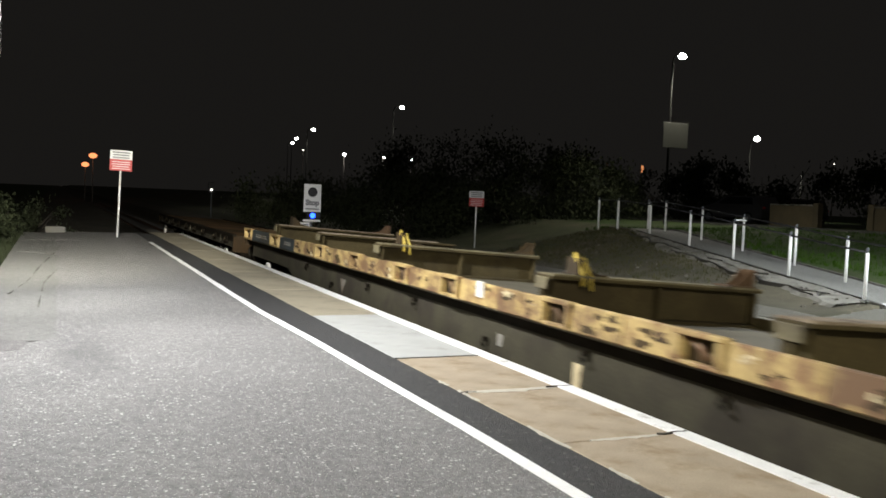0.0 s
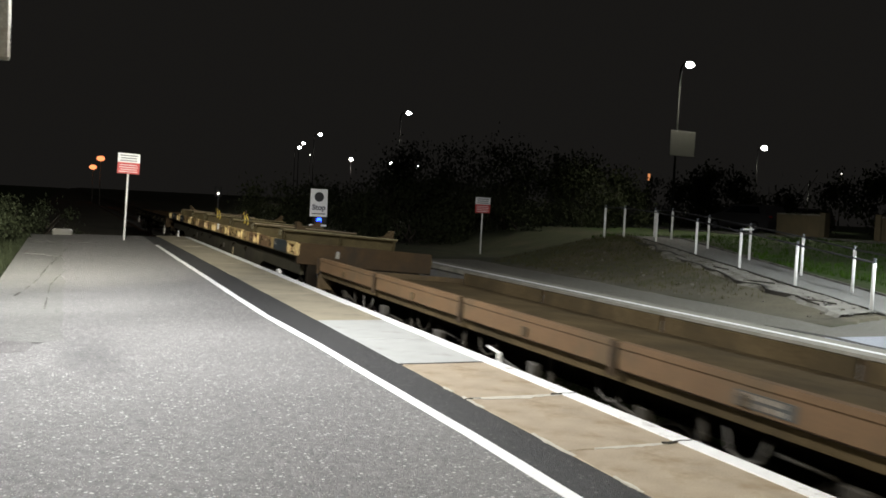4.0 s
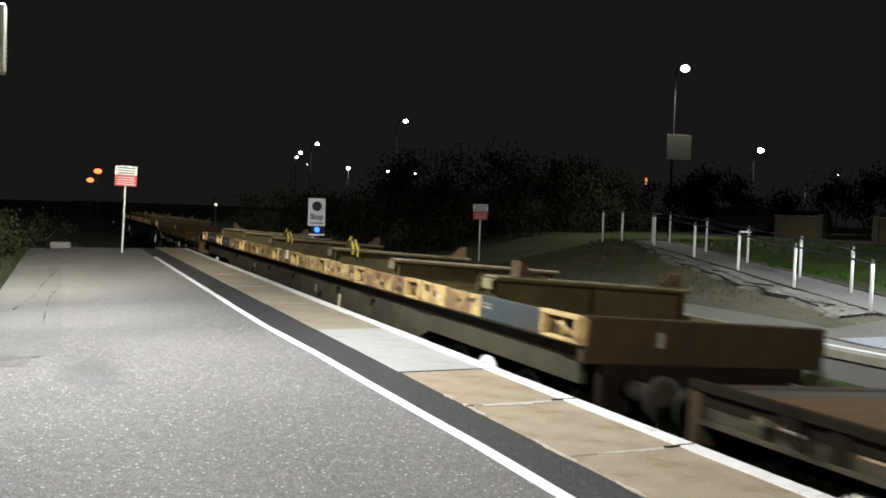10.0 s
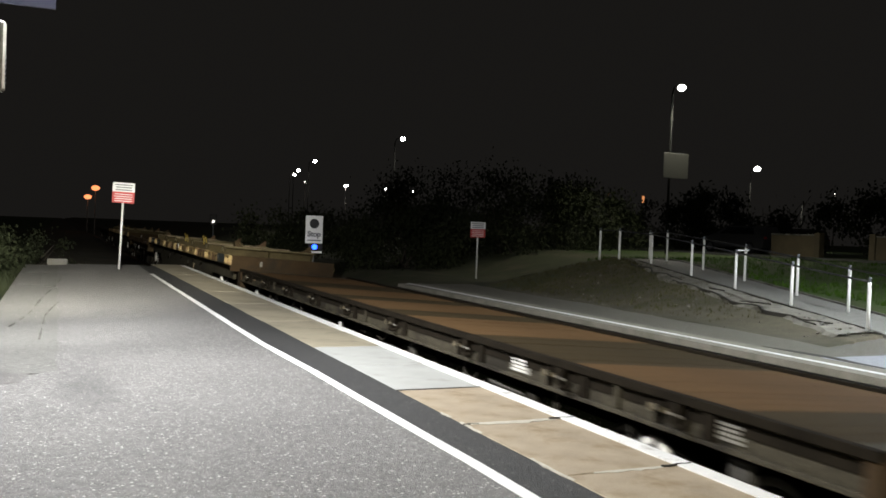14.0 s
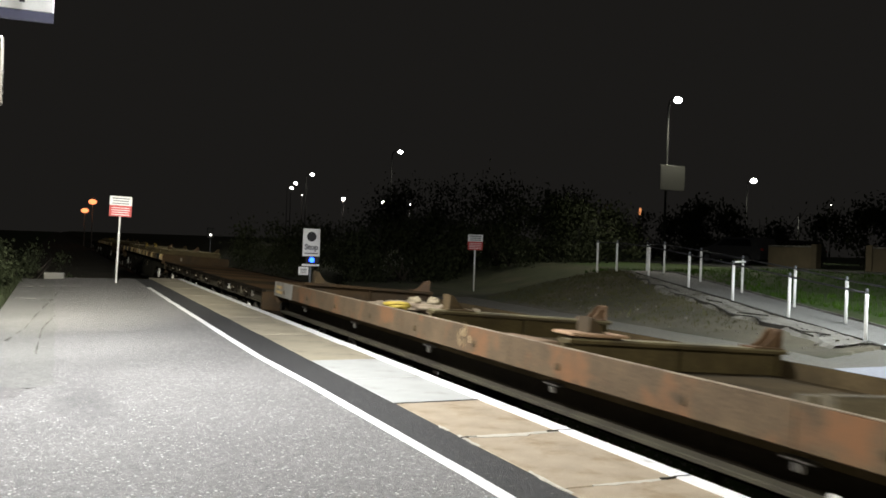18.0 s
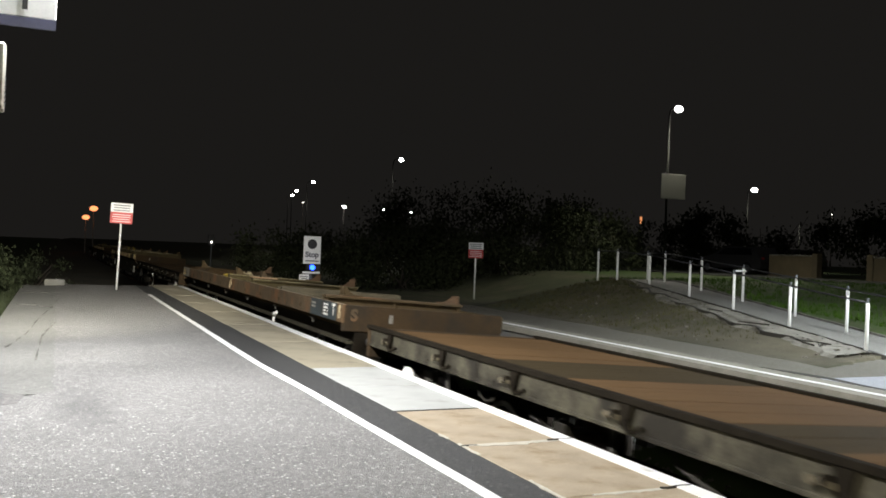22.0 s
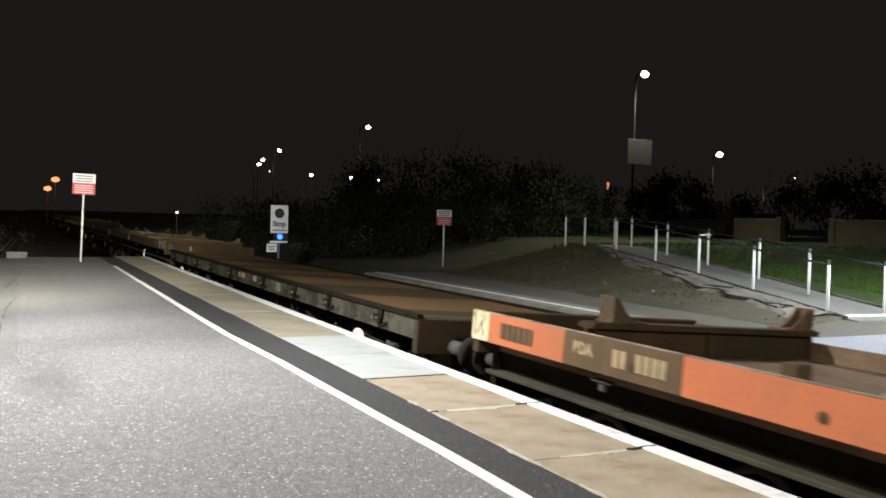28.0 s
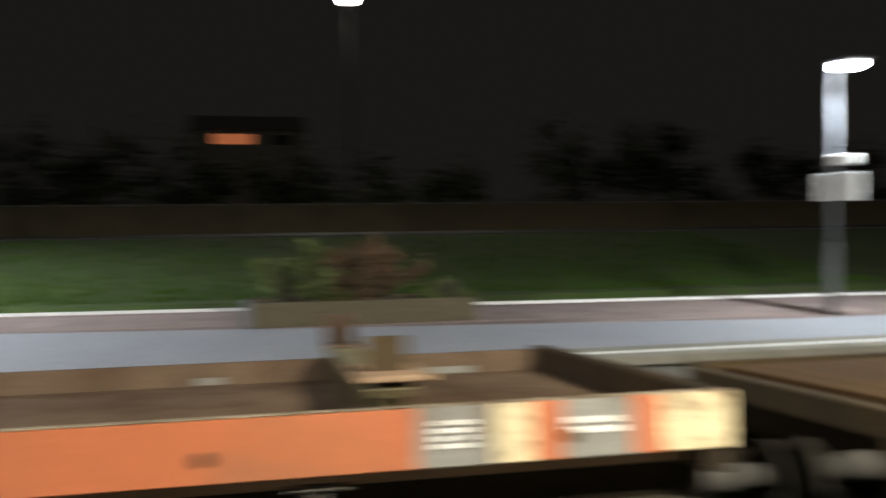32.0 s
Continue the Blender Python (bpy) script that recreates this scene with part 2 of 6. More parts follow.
# paler than beam: grazing lamplight on bolster tops is in this colour
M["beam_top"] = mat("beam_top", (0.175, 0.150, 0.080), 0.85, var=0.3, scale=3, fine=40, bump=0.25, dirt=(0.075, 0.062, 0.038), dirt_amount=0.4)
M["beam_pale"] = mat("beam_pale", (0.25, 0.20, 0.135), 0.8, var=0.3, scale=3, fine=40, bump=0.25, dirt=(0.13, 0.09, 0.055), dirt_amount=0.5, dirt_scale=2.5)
M["yellow"] = mat("yellow", (0.46, 0.335, 0.13), 0.65, var=0.4, scale=7, fine=30, bump=0.15, dirt=(0.155, 0.088, 0.042), dirt_amount=0.78, dirt_scale=2.3, axis=(1, 1, 1.4))
M["yellow_clean"] = mat("yellow_clean", (0.46, 0.335, 0.135), 0.55, var=0.2, scale=4, fine=30, bump=0.1, dirt=(0.22, 0.12, 0.055), dirt_amount=0.5, dirt_scale=5)
M["cream_paint"] = mat("cream_paint", (0.60, 0.50, 0.30), 0.6, var=0.2, scale=5, fine=30, bump=0.1, dirt=(0.2, 0.13, 0.07), dirt_amount=0.4, dirt_scale=6)
M["brass_paint"] = mat("brass_paint", (0.31, 0.225, 0.12), 0.6, var=0.25, scale=9, fine=40, bump=0.05)
M["blue_grey"] = mat("blue_grey", (0.026, 0.036, 0.038), 0.7, var=0.25, scale=3, fine=30, bump=0.1, dirt=(0.032, 0.029, 0.023), dirt_amount=0.5)
M["grey_paint"] = mat("grey_paint", (0.22, 0.21, 0.18), 0.65, var=0.25, scale=3, fine=40, bump=0.15, dirt=(0.12, 0.09, 0.06), dirt_amount=0.45)
M["green_grey"] = mat("green_grey", (0.060, 0.054, 0.036), 0.85, var=0.5, scale=2.2, fine=40, bump=0.25, dirt=(0.019, 0.016, 0.011), dirt_amount=0.62, dirt_scale=2.4, spec=0.2)
M["girder"] = mat("girder", (0.046, 0.041, 0.025), 0.85, var=0.3, scale=2, fine=40, bump=0.2, dirt=(0.030, 0.025, 0.017), dirt_amount=0.45, dirt_scale=1.1, spec=0.25)
M["side_dark"] = mat("side_dark", (0.060, 0.052, 0.034), 0.85, var=0.5, scale=2.2, fine=40, bump=0.25, dirt=(0.018, 0.015, 0.010), dirt_amount=0.62, dirt_scale=2.2, spec=0.2)
M["worn_steel"] = mat("worn_steel", (0.42, 0.39, 0.34), 0.45, 0.6, var=0.3, scale=9, fine=50, bump=0.1)
# brighter copy of deck_steel: stronger light on this one deck is in its colour
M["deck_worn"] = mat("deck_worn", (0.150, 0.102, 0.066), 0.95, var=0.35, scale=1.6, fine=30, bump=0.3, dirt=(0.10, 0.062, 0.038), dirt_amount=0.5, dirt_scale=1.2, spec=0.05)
M["tarpaulin"] = mat("tarpaulin", (0.028, 0.032, 0.027), 0.6, var=0.3, scale=3, fine=30, bump=0.2)
M["running_gear"] = mat("running_gear", (0.030, 0.026, 0.019), 0.85, var=0.4, scale=5, fine=40, bump=0.3, dirt=(0.014, 0.012, 0.009), dirt_amount=0.5, dirt_scale=4, spec=0.2)
# darker rust: weak light on wagon ends is in the colour; also stanchions, bolsters
M["end_rust"] = mat("end_rust", (0.044, 0.027, 0.012), 0.88, var=0.35, scale=3, fine=40, bump=0.3, dirt=(0.028, 0.020, 0.012), dirt_amount=0.5, dirt_scale=1.3, spec=0.2)
# grimy steel darkened to near black: shade in the recesses is in the colour
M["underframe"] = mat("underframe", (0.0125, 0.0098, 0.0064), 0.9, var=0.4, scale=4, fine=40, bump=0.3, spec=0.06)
M["plank"] = mat("plank", (0.094, 0.054, 0.023), 0.9, var=0.22, scale=1.2, fine=30, bump=0.3, dirt=(0.076, 0.047, 0.021), dirt_amount=0.4, dirt_scale=0.5, spread=0.05, spec=0.1)
M["plank_dark"] = mat("plank_dark", (0.038, 0.027, 0.012), 0.9, var=0.22, scale=1.2, fine=30, bump=0.3, dirt=(0.030, 0.022, 0.011), dirt_amount=0.4, dirt_scale=0.5, spread=0.05, spec=0.1)
M["deck_pale"] = mat("deck_pale", (0.125, 0.110, 0.073), 0.85, var=0.25, scale=1.4, fine=30, bump=0.25, dirt=(0.09, 0.075, 0.045), dirt_amount=0.45, dirt_scale=0.8)
M["deck_steel"] = mat("deck_steel", (0.060, 0.044, 0.023), 1.0, var=0.35, scale=1.6, fine=30, bump=0.3, dirt=(0.042, 0.032, 0.018), dirt_amount=0.5, dirt_scale=1.2, spec=0.03)
M["tyre_white"] = mat("tyre_white", (0.78, 0.76, 0.70), 0.6, var=0.15, scale=8, fine=40, bump=0.1, dirt=(0.3, 0.25, 0.18), dirt_amount=0.25, dirt_scale=6)
M["wheel"] = mat("wheel", (0.05, 0.035, 0.025), 0.7, 0.3, var=0.4, scale=6, fine=40, bump=0.2)
M["white"] = mat("white", (0.78, 0.78, 0.77), 0.5, var=0.05, scale=5, fine=40, bump=0.03)
M["post_white"] = mat("post_white", (0.74, 0.74, 0.71), 0.5, var=0.08, scale=5, fine=40, bump=0.05, dirt=(0.4, 0.39, 0.34), dirt_amount=0.2, dirt_scale=5)
M["black"] = mat("black", (0.015, 0.015, 0.017), 0.5, var=0.2, bump=0.05)
M["grey_text"] = mat("grey_text", (0.16, 0.16, 0.165), 0.6, var=0.1, bump=0.02)
M["red_sign"] = mat("red_sign", (0.50, 0.035, 0.03), 0.5, var=0.08, bump=0.02)
M["band_blue"] = mat("band_blue", (0.060, 0.064, 0.13), 0.5, var=0.08, bump=0.02)
M["galvanised"] = mat("galvanised", (0.12, 0.128, 0.138), 0.65, 0.1, var=0.18, scale=8, fine=50, bump=0.05)
# tarmac painted paler and bluer to carry the column's lamplight
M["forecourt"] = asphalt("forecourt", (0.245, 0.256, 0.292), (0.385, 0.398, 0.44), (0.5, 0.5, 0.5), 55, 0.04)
M["pole_dark"] = mat("pole_dark", (0.010, 0.010, 0.009), 0.9, var=0.2, bump=0.03, spec=0.08)
M["sign_back"] = mat("sign_back", (0.040, 0.040, 0.033), 0.6, 0.1, var=0.12, scale=3, fine=40, bump=0.03)
M["wall"] = mat("wall", (0.066, 0.052, 0.028), 0.9, var=0.25, scale=2, fine=30, bump=0.3, spread=0.15)
M["timber_dark"] = mat("timber_dark", (0.105, 0.086, 0.05), 0.85, var=0.35, scale=3, fine=30, bump=0.3, dirt=(0.06, 0.05, 0.03), dirt_amount=0.4, axis=(1, 8, 8))
# the forecourt's tarmac again, painted dimmer where less lamplight falls
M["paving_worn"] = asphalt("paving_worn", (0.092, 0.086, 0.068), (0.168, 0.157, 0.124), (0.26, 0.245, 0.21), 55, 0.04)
M["haunch_grey"] = mat("haunch_grey", (0.20, 0.188, 0.158), 0.9, var=0.3, scale=3.0, fine=40, bump=0.35, dirt=(0.10, 0.092, 0.07), dirt_amount=0.4, dirt_scale=1.4)
M["timber"] = mat("timber", (0.20, 0.138, 0.088), 0.9, var=0.35, scale=3, fine=30, bump=0.3, axis=(1, 8, 8), spec=0.2)
M["sack"] = mat("sack", (0.30, 0.25, 0.16), 0.9, var=0.3, scale=4, fine=50, bump=0.4)
M["strap"] = mat("strap", (0.46, 0.34, 0.05), 0.6, var=0.25, bump=0.1)
M["house"] = mat("house", (0.66, 0.60, 0.52), 0.9, var=0.2, scale=1, fine=20, bump=0.1)
M["roof"] = mat("roof", (0.30, 0.27, 0.25), 0.9, var=0.3, scale=2, fine=20, bump=0.2)
M["car_paint"] = mat("car_paint", (0.03, 0.03, 0.035), 0.25, 0.3, var=0.1, bump=0)
M["car_silver"] = mat("car_silver", (0.10, 0.10, 0.105), 0.3, 0.5, var=0.06, bump=0)
M["glass"] = mat("glass", (0.01, 0.012, 0.014), 0.08, 0.0, var=0.1, bump=0)
M["lantern_glow"] = glow("lantern_glow", (0.92, 0.97, 1.0), 60)
M["street_glow"] = glow("street_glow", (1.0, 0.96, 0.88), 40)
M["far_glow"] = glow("far_glow", (1.0, 0.95, 0.84), 4)
M["amber_glow"] = glow("amber_glow", (1.0, 0.30, 0.11), 1.7)
M["blue_glow"] = glow("blue_glow", (0.012, 0.06, 1.0), 9)
M["orange_glow"] = glow("orange_glow", (1.0, 0.38, 0.14), 0.75)
M["dim_orange_glow"] = glow("dim_orange_glow", (1.0, 0.30, 0.12), 0.30)
M["tail_glow"] = glow("tail_glow", (1.0, 0.03, 0.03), 6)
M["head_glow"] = glow("head_glow", (1.0, 0.97, 0.9), 10)


# ---- mesh helpers ----
def cuboid(bm, x0, x1, y0, y1, z0, z1, bevel=0.0):
    vs = [bm.verts.new((x, y, z)) for x in (x0, x1) for y in (y0, y1) for z in (z0, z1)]
    fs = [bm.faces.new([vs[i] for i in f]) for f in ((0, 1, 3, 2), (4, 6, 7, 5), (0, 4, 5, 1), (2, 3, 7, 6), (0, 2, 6, 4), (1, 5, 7, 3))]
    if bevel:
        es = list({e for f in fs for e in f.edges})
        bmesh.ops.bevel(bm, geom=es, offset=bevel, segments=1, affect="EDGES")


def rod(bm, a, b, r0, r1=None, n=10):
    """A tapered round bar from a to b."""
    a, b = Vector(a), Vector(b)
    r1 = r0 if r1 is None else r1
    q = (b - a).to_track_quat("Z", "Y")
    rings = []
    for c, r in ((a, r0), (b, r1)):
        rings.append([bm.verts.new(c + q @ Vector((r * math.cos(2 * math.pi * i / n), r * math.sin(2 * math.pi * i / n), 0))) for i in range(n)])
    for i in range(n):
        f = bm.faces.new((rings[0][i], rings[0][(i + 1) % n], rings[1][(i + 1) % n], rings[1][i]))
        f.smooth = True
    bm.faces.new(rings[0][::-1])
    bm.faces.new(rings[1])


def tube(bm, points, r, n=7):
    """One bent round bar along points."""
    pts = [Vector(p) for p in points]
    rings = []
    for i, p in enumerate(pts):
        d = (pts[min(i + 1, len(pts) - 1)] - pts[max(i - 1, 0)]).normalized()
        u = d.cross(Vector((0.13, 0.21, 0.97))).normalized()
        v = d.cross(u)
        rings.append([bm.verts.new(p + u * r * math.cos(2 * math.pi * k / n) + v * r * math.sin(2 * math.pi * k / n)) for k in range(n)])
    for a, b in zip(rings, rings[1:]):
        for k in range(n):
            bm.faces.new((a[k], a[(k + 1) % n], b[(k + 1) % n], b[k])).smooth = True
    bm.faces.new(rings[0][::-1])
    bm.faces.new(rings[-1])


def prism(bm, outline, axis, lo, hi):
    """Extrude an outline of pairs along an axis (0 x, 1 y, 2 z)."""
    def at(p, v):
        c = [p[0], p[1]]
        c.insert(axis, v)
        return c
    a = [bm.verts.new(at(p, lo)) for p in outline]
    b = [bm.verts.new(at(p, hi)) for p in outline]
    k = len(outline)
    for i in range(k):
        bm.faces.new((a[i], a[(i + 1) % k], b[(i + 1) % k], b[i]))
    bm.faces.new(a[::-1])
    bm.faces.new(b)


def lathe(bm, profile, centre, n=20):
    """Turn a profile of (x, radius) about the x axis."""
    cx, cy, cz = centre
    rings = [[bm.verts.new((cx + x, cy + r * math.cos(2 * math.pi * i / n), cz + r * math.sin(2 * math.pi * i / n))) for i in range(n)] for x, r in profile]
    for p, q in zip(rings, rings[1:]):
        for i in range(n):
            f = bm.faces.new((p[i], p[(i + 1) % n], q[(i + 1) % n], q[i]))
            f.smooth = True
    bm.faces.new(rings[0][::-1])
    bm.faces.new(rings[-1])


def mesh(name, bm, material):
    bmesh.ops.recalc_face_normals(bm, faces=bm.faces[:])
    me = bpy.data.meshes.new(name)
    bm.to_mesh(me)
    bm.free()
    for m in (material if isinstance(material, (list, tuple)) else (material,)):
        me.materials.append(m)
    return me


def part(name, bm, material, parent=None, label=""):
    ob = new(name, mesh(name, bm, material))
    if parent:
        ob.parent = parent
    if label:
        ob["label"] = label
    return ob


def piece(name, me, parent, m):
    """One more object on a shared mesh."""
    ob = new(name, me)
    ob.parent = parent
    ob.matrix_basis = m
    return ob


def box_part(name, parent, material, x0, x1, y0, y1, z0, z1, bevel=0.0, label=""):
    bm = bmesh.new()
    cuboid(bm, x0, x1, y0, y1, z0, z1, bevel)
    return part(name, bm, material, parent, label)


def thing(name, m, label, category, group="", kind=""):
    ob = new(name)
    ob.empty_display_size = 0.2
    ob.matrix_basis = m
    return tagged(ob, label, category, group, kind)


# ---- ground ----
def ramp_z(y):
    return max(0.0, min(0.9, 0.05 + 0.075 * (y - 11.3)))


def ramp_x(y):
    return 13.5 + 0.262 * (y - 11.3)


def smooth(a, b, v):
    t = max(0.0, min(1.0, (v - a) / (b - a)))
    return t * t * (3 - 2 * t)


def toe(y):
    """Where the earth bank meets the narrow end of the far platform."""
    pts = ((10, 10.95), (11.4, 11.2), (13.7, 11.2), (16, 11.3), (17.5, 11.5), (19, 11.35), (21, 11.4), (25, 11.5))
    for (a, u), (b, v) in zip(pts, pts[1:]):
        if y <= b:
            return u + (v - u) * (max(y, a) - a) / (b - a)
    return pts[-1][1]


def bank_end(y):
    """Slanting foot of the earth bank, where the forecourt begins."""
    return 10.96 + max(0.0, y - 10.0) / 0.4


def ground_z(x, y):
    wob = 0.05 * noise.noise((x * 0.5, y * 0.5, 0.3))
    if x < 4.2:
        if -0.98 < x and y < 32.4:
            return -1.5
        z = -0.1 + 0.9 * smooth(-1.2, -7, x) if x < -0.98 else -0.75
        if y > 30:
            z = z * (1 - smooth(30, 36, y)) - 0.75 * smooth(30, 36, y)
        return z + wob
    if x < 9.25:
        return -1.5
    if y > 24.3:
        base = -0.75 + (0.75 - 0.2 * smooth(24, 30, y)) * smooth(9.3, 12.5, x)
        k = smooth(24.3, 29.5, y)
        up = smooth(12.5 + 2.6 * k, 17 + 3.5 * k, x)
        top = 0.85 + 0.15 * smooth(18, 26, x)
        return base * (1 - up) + top * up + wob
    if y < 11.0:
        if 10.0 < y and toe(y) < x < min(bank_end(y), ramp_x(y)):
            k = (x - toe(y)) / (ramp_x(y) - toe(y))
            return -0.015 + 0.06 * smooth(0, 0.5, k) + wob * 0.6
        if x < 16.4:
            return -0.4
        return 0.04 + 0.96 * smooth(16.4, 27.5, x) ** 0.8 + wob * smooth(16.5, 18, x) * smooth(26.5, 25, x)
    t = toe(y)
    if x < t:
        return -0.4
    rx, rz = ramp_x(y), ramp_z(y)
    if x < rx:
        k = (x - t) / max(0.3, rx - t)
        return -0.02 + (rz + 0.02) * smooth(0.0, 1.0, k) + wob * 1.6 * k * (1 - k) * 4
    if x < rx + 1.9:
        return rz - 0.12
    lo, hi = rz + 0.02, 1.0
    return lo + (hi - lo) * smooth(rx + 1.9, 27.5, x) + wob * smooth(rx + 2, rx + 4, x) * smooth(26.5, 25, x)


def lines(*runs):
    out = []
    for a, b, step in runs:
        n = max(1, round((b - a) / step))
        out += [a + (b - a) * i / n for i in range(n)]
    return out + [runs[-1][1]]


def build_ground():
    xs = lines((-1500, -60, 240), (-60, -8, 6.5), (-8, -0.98, 0.6), (-0.98, -0.97, 0.01), (-0.97, 4.19, 1.3), (4.19, 4.21, 0.02), (4.21, 9.24, 1.3), (9.24, 9.26, 0.02), (9.26, 10.6, 0.7), (10.6, 19, 0.2), (19, 28, 0.9), (28, 60, 5), (60, 1500, 240))
    ys = lines((-1500, -60, 240), (-60, -12, 6), (-12, 9.6, 1.0), (9.6, 10.98, 0.14), (10.98, 11.02, 0.04), (11.02, 24.28, 0.4), (24.28, 24.32, 0.04), (24.32, 32.38, 0.8), (32.38, 32.42, 0.04), (32.42, 45, 1.2), (45, 100, 8), (100, 1500, 200))
    bm = bmesh.new()
    g = [[bm.verts.new((x, y, ground_z(x, y))) for x in xs] for y in ys]
    for a, b in zip(g, g[1:]):
        for i in range(len(xs) - 1):
            f = bm.faces.new((a[i], a[i + 1], b[i + 1], b[i]))
            c = f.calc_center_median()
            f.material_index = 1 if (9.2 < c.x < ramp_x(c.y) + 0.3 and 9.9 < c.y < 22.5 + 3 * noise.noise((c.x, c.y, 2))) or c.y > 24.3 and -2 < c.x < 11 else 0
            if f.material_index == 0 and c.y > 19 and 8 < c.x < 19 + 0.2 * (c.y - 22):
                f.material_index = 2
            f.smooth = True
    tagged(part("ground", bm, (M["grass_ground"], M["earth"], M["rough_ground"])), "dark grass and bare earth around the station", "ground", kind="structure")


def tufts(name, area, count, height, material, label):
    """Grass as one scattered mesh of thin bent blades."""
    verts, faces = [], []
    rng = random.Random(len(name) * 7 + count)
    for _ in range(count):
        x, y = area(rng)
        z = ground_z(x, y)
        for _ in range(4):
            a, h = rng.uniform(0, 6.28), height * rng.uniform(0.5, 1.3)
            w, lean = h * 0.12, h * rng.uniform(0.1, 0.6)
            bx, by = x + rng.uniform(-0.06, 0.06), y + rng.uniform(-0.06, 0.06)
            dx, dy = math.cos(a), math.sin(a)
            k = len(verts)
            verts += [(bx - dy * w, by + dx * w, z - 0.02), (bx + dy * w, by - dx * w, z - 0.02), (bx + dx * lean, by + dy * lean, z + h)]
            faces.append((k, k + 1, k + 2))
    me = bpy.data.meshes.new(name)
    me.from_pydata(verts, [], faces)
    me.materials.append(material)
    tagged(new(name, me), label, "grass", kind="stuff")


def bush(name, label, centre, size, leaves, material, seed, leaf=0.16, category="bush"):
    """A shrub: a few stems and a ragged cloud of small leaves in clumps."""
    rng = random.Random(seed)
    cx, cy, cz = centre
    sx, sy, sz = size
    t = thing(name, pose(cx, cy, cz), label, category, kind="")
    bm = bmesh.new()
    for _ in range(7):
        a = rng.uniform(0, 6.28)
        rod(bm, (rng.uniform(-0.2, 0.2) * sx, rng.uniform(-0.2, 0.2) * sy, -0.1), (math.cos(a) * sx * 0.55, math.sin(a) * sy * 0.55, sz * rng.uniform(0.5, 0.8)), 0.05, 0.012, 6)
    part("stem", bm, M["bark"], t)
    clumps = [(rng.uniform(-1, 1) * sx, rng.uniform(-1, 1) * sy, rng.uniform(0.1, 1) * sz) for _ in range(max(10, min(60, leaves // 70)))]
    clumps = [c for c in clumps if (c[0] / sx) ** 2 + (c[1] / sy) ** 2 + (c[2] / sz) ** 2 < 1.25]
    verts, faces = [], []
    for i in range(leaves):
        c = clumps[i % len(clumps)]
        r = 0.28 * (sz if sz < sx else sx) * rng.uniform(0.6, 1.2)
        p = Vector((c[0] + rng.gauss(0, 0.5) * r, c[1] + rng.gauss(0, 0.5) * r, max(0.02, c[2] + rng.gauss(0, 0.45) * r)))
        q = Euler((rng.uniform(0, 3), rng.uniform(0, 3), rng.uniform(0, 6))).to_matrix()
        k, s = len(verts), leaf * rng.uniform(0.6, 1.3)
        verts += [p + q @ Vector(v) * s for v in ((-0.5, 0, 0), (0, -0.28, 0.06), (0.5, 0, 0), (0, 0.28, 0.06))]
        faces.append((k, k + 1, k + 2, k + 3))
    me = bpy.data.meshes.new("foliage")
    me.from_pydata([tuple(v) for v in verts], [], faces)
    me.materials.append(material)
    ob = new("foliage", me)
    ob.parent = t
    return t


build_ground()


def edge_wall(name, x0, x1, y0, y1, top, label, material="concrete_dark"):
    bm = bmesh.new()
    cuboid(bm, x0, x1, y0, y1, -1.48, top)
    return tagged(part(name, bm, M[material]), label, "platform", kind="structure")


# ---- near platform ----
platform = edge_wall("platform", -0.97, 4.1, -60, 32.4, -0.09, "low concrete platform core with grimy edge wall")


def strip(name, material, xs0, xs1, y0, y1, z0, z1, label, parent=None, step=0.8, wob0=0.0, wob1=0.0, seed=1):
    """A long laid strip whose edges may wander a little."""
    bm = bmesh.new()
    n = max(2, int((y1 - y0) / step))
    rows = []
    for i in range(n + 1):
        y = y0 + (y1 - y0) * i / n
        a = xs0(y) + wob0 * noise.noise((y * 0.9, seed, 0))
        b = xs1(y) + wob1 * noise.noise((y * 0.9, seed + 9, 0))
        rows.append([bm.verts.new(v) for v in ((a, y, z0), (a, y, z1), (b, y, z1), (b, y, z0))])
    for p, q in zip(rows, rows[1:]):
        for k in range(4):
            bm.faces.new((p[k], p[(k + 1) % 4], q[(k + 1) % 4], q[k]))
    bm.faces.new(rows[0][::-1])
    bm.faces.new(rows[-1])
    return tagged(part(name, bm, material), label, "paving", kind="structure") if not parent else part(name, bm, material, parent)


def wander(y):
    """Where the inner platform line runs: it bows a little along its way."""
    pts = ((-60, 2.65), (3, 2.65), (5.4, 2.66), (7.4, 2.62), (9.3, 2.60), (11.7, 2.525), (14, 2.52), (17, 2.535), (22, 2.54), (27, 2.56), (33, 2.62))
    for (a, u), (b, v) in zip(pts, pts[1:]):
        if y <= b:
            return u + (v - u) * (y - a) / (b - a)
    return pts[-1][1]


strip("platform_surface", M["asphalt"], lambda y: -0.95 if y < 9.6 else 0.02 + 0.1 * noise.noise((y * 2.3, 4, 0)), lambda y: wander(y) - 0.03, -60, 32.4, -0.09, 0.0, "worn pale grey chipped asphalt platform surface", wob0=0.05)
strip("concrete_margin", M["margin"], lambda y: -0.96, lambda y: 0.1, 9.8, 31.6, -0.09, -0.006, "cracked weathered concrete margin along the platform back", wob1=0.05)
strip("asphalt_strip", M["asphalt_dark"], lambda y: wander(y) - 0.03, lambda y: 3.16, -60, 32.3, -0.09, -0.004, "dark newer asphalt strip behind the coping slabs")
strip("platform_line", M["line_white"], lambda y: wander(y) - 0.05, lambda y: wander(y) + 0.05, -60, 27.2, -0.02, 0.005, "white painted line set back from the platform edge", step=0.35, wob0=0.012, wob1=0.012)
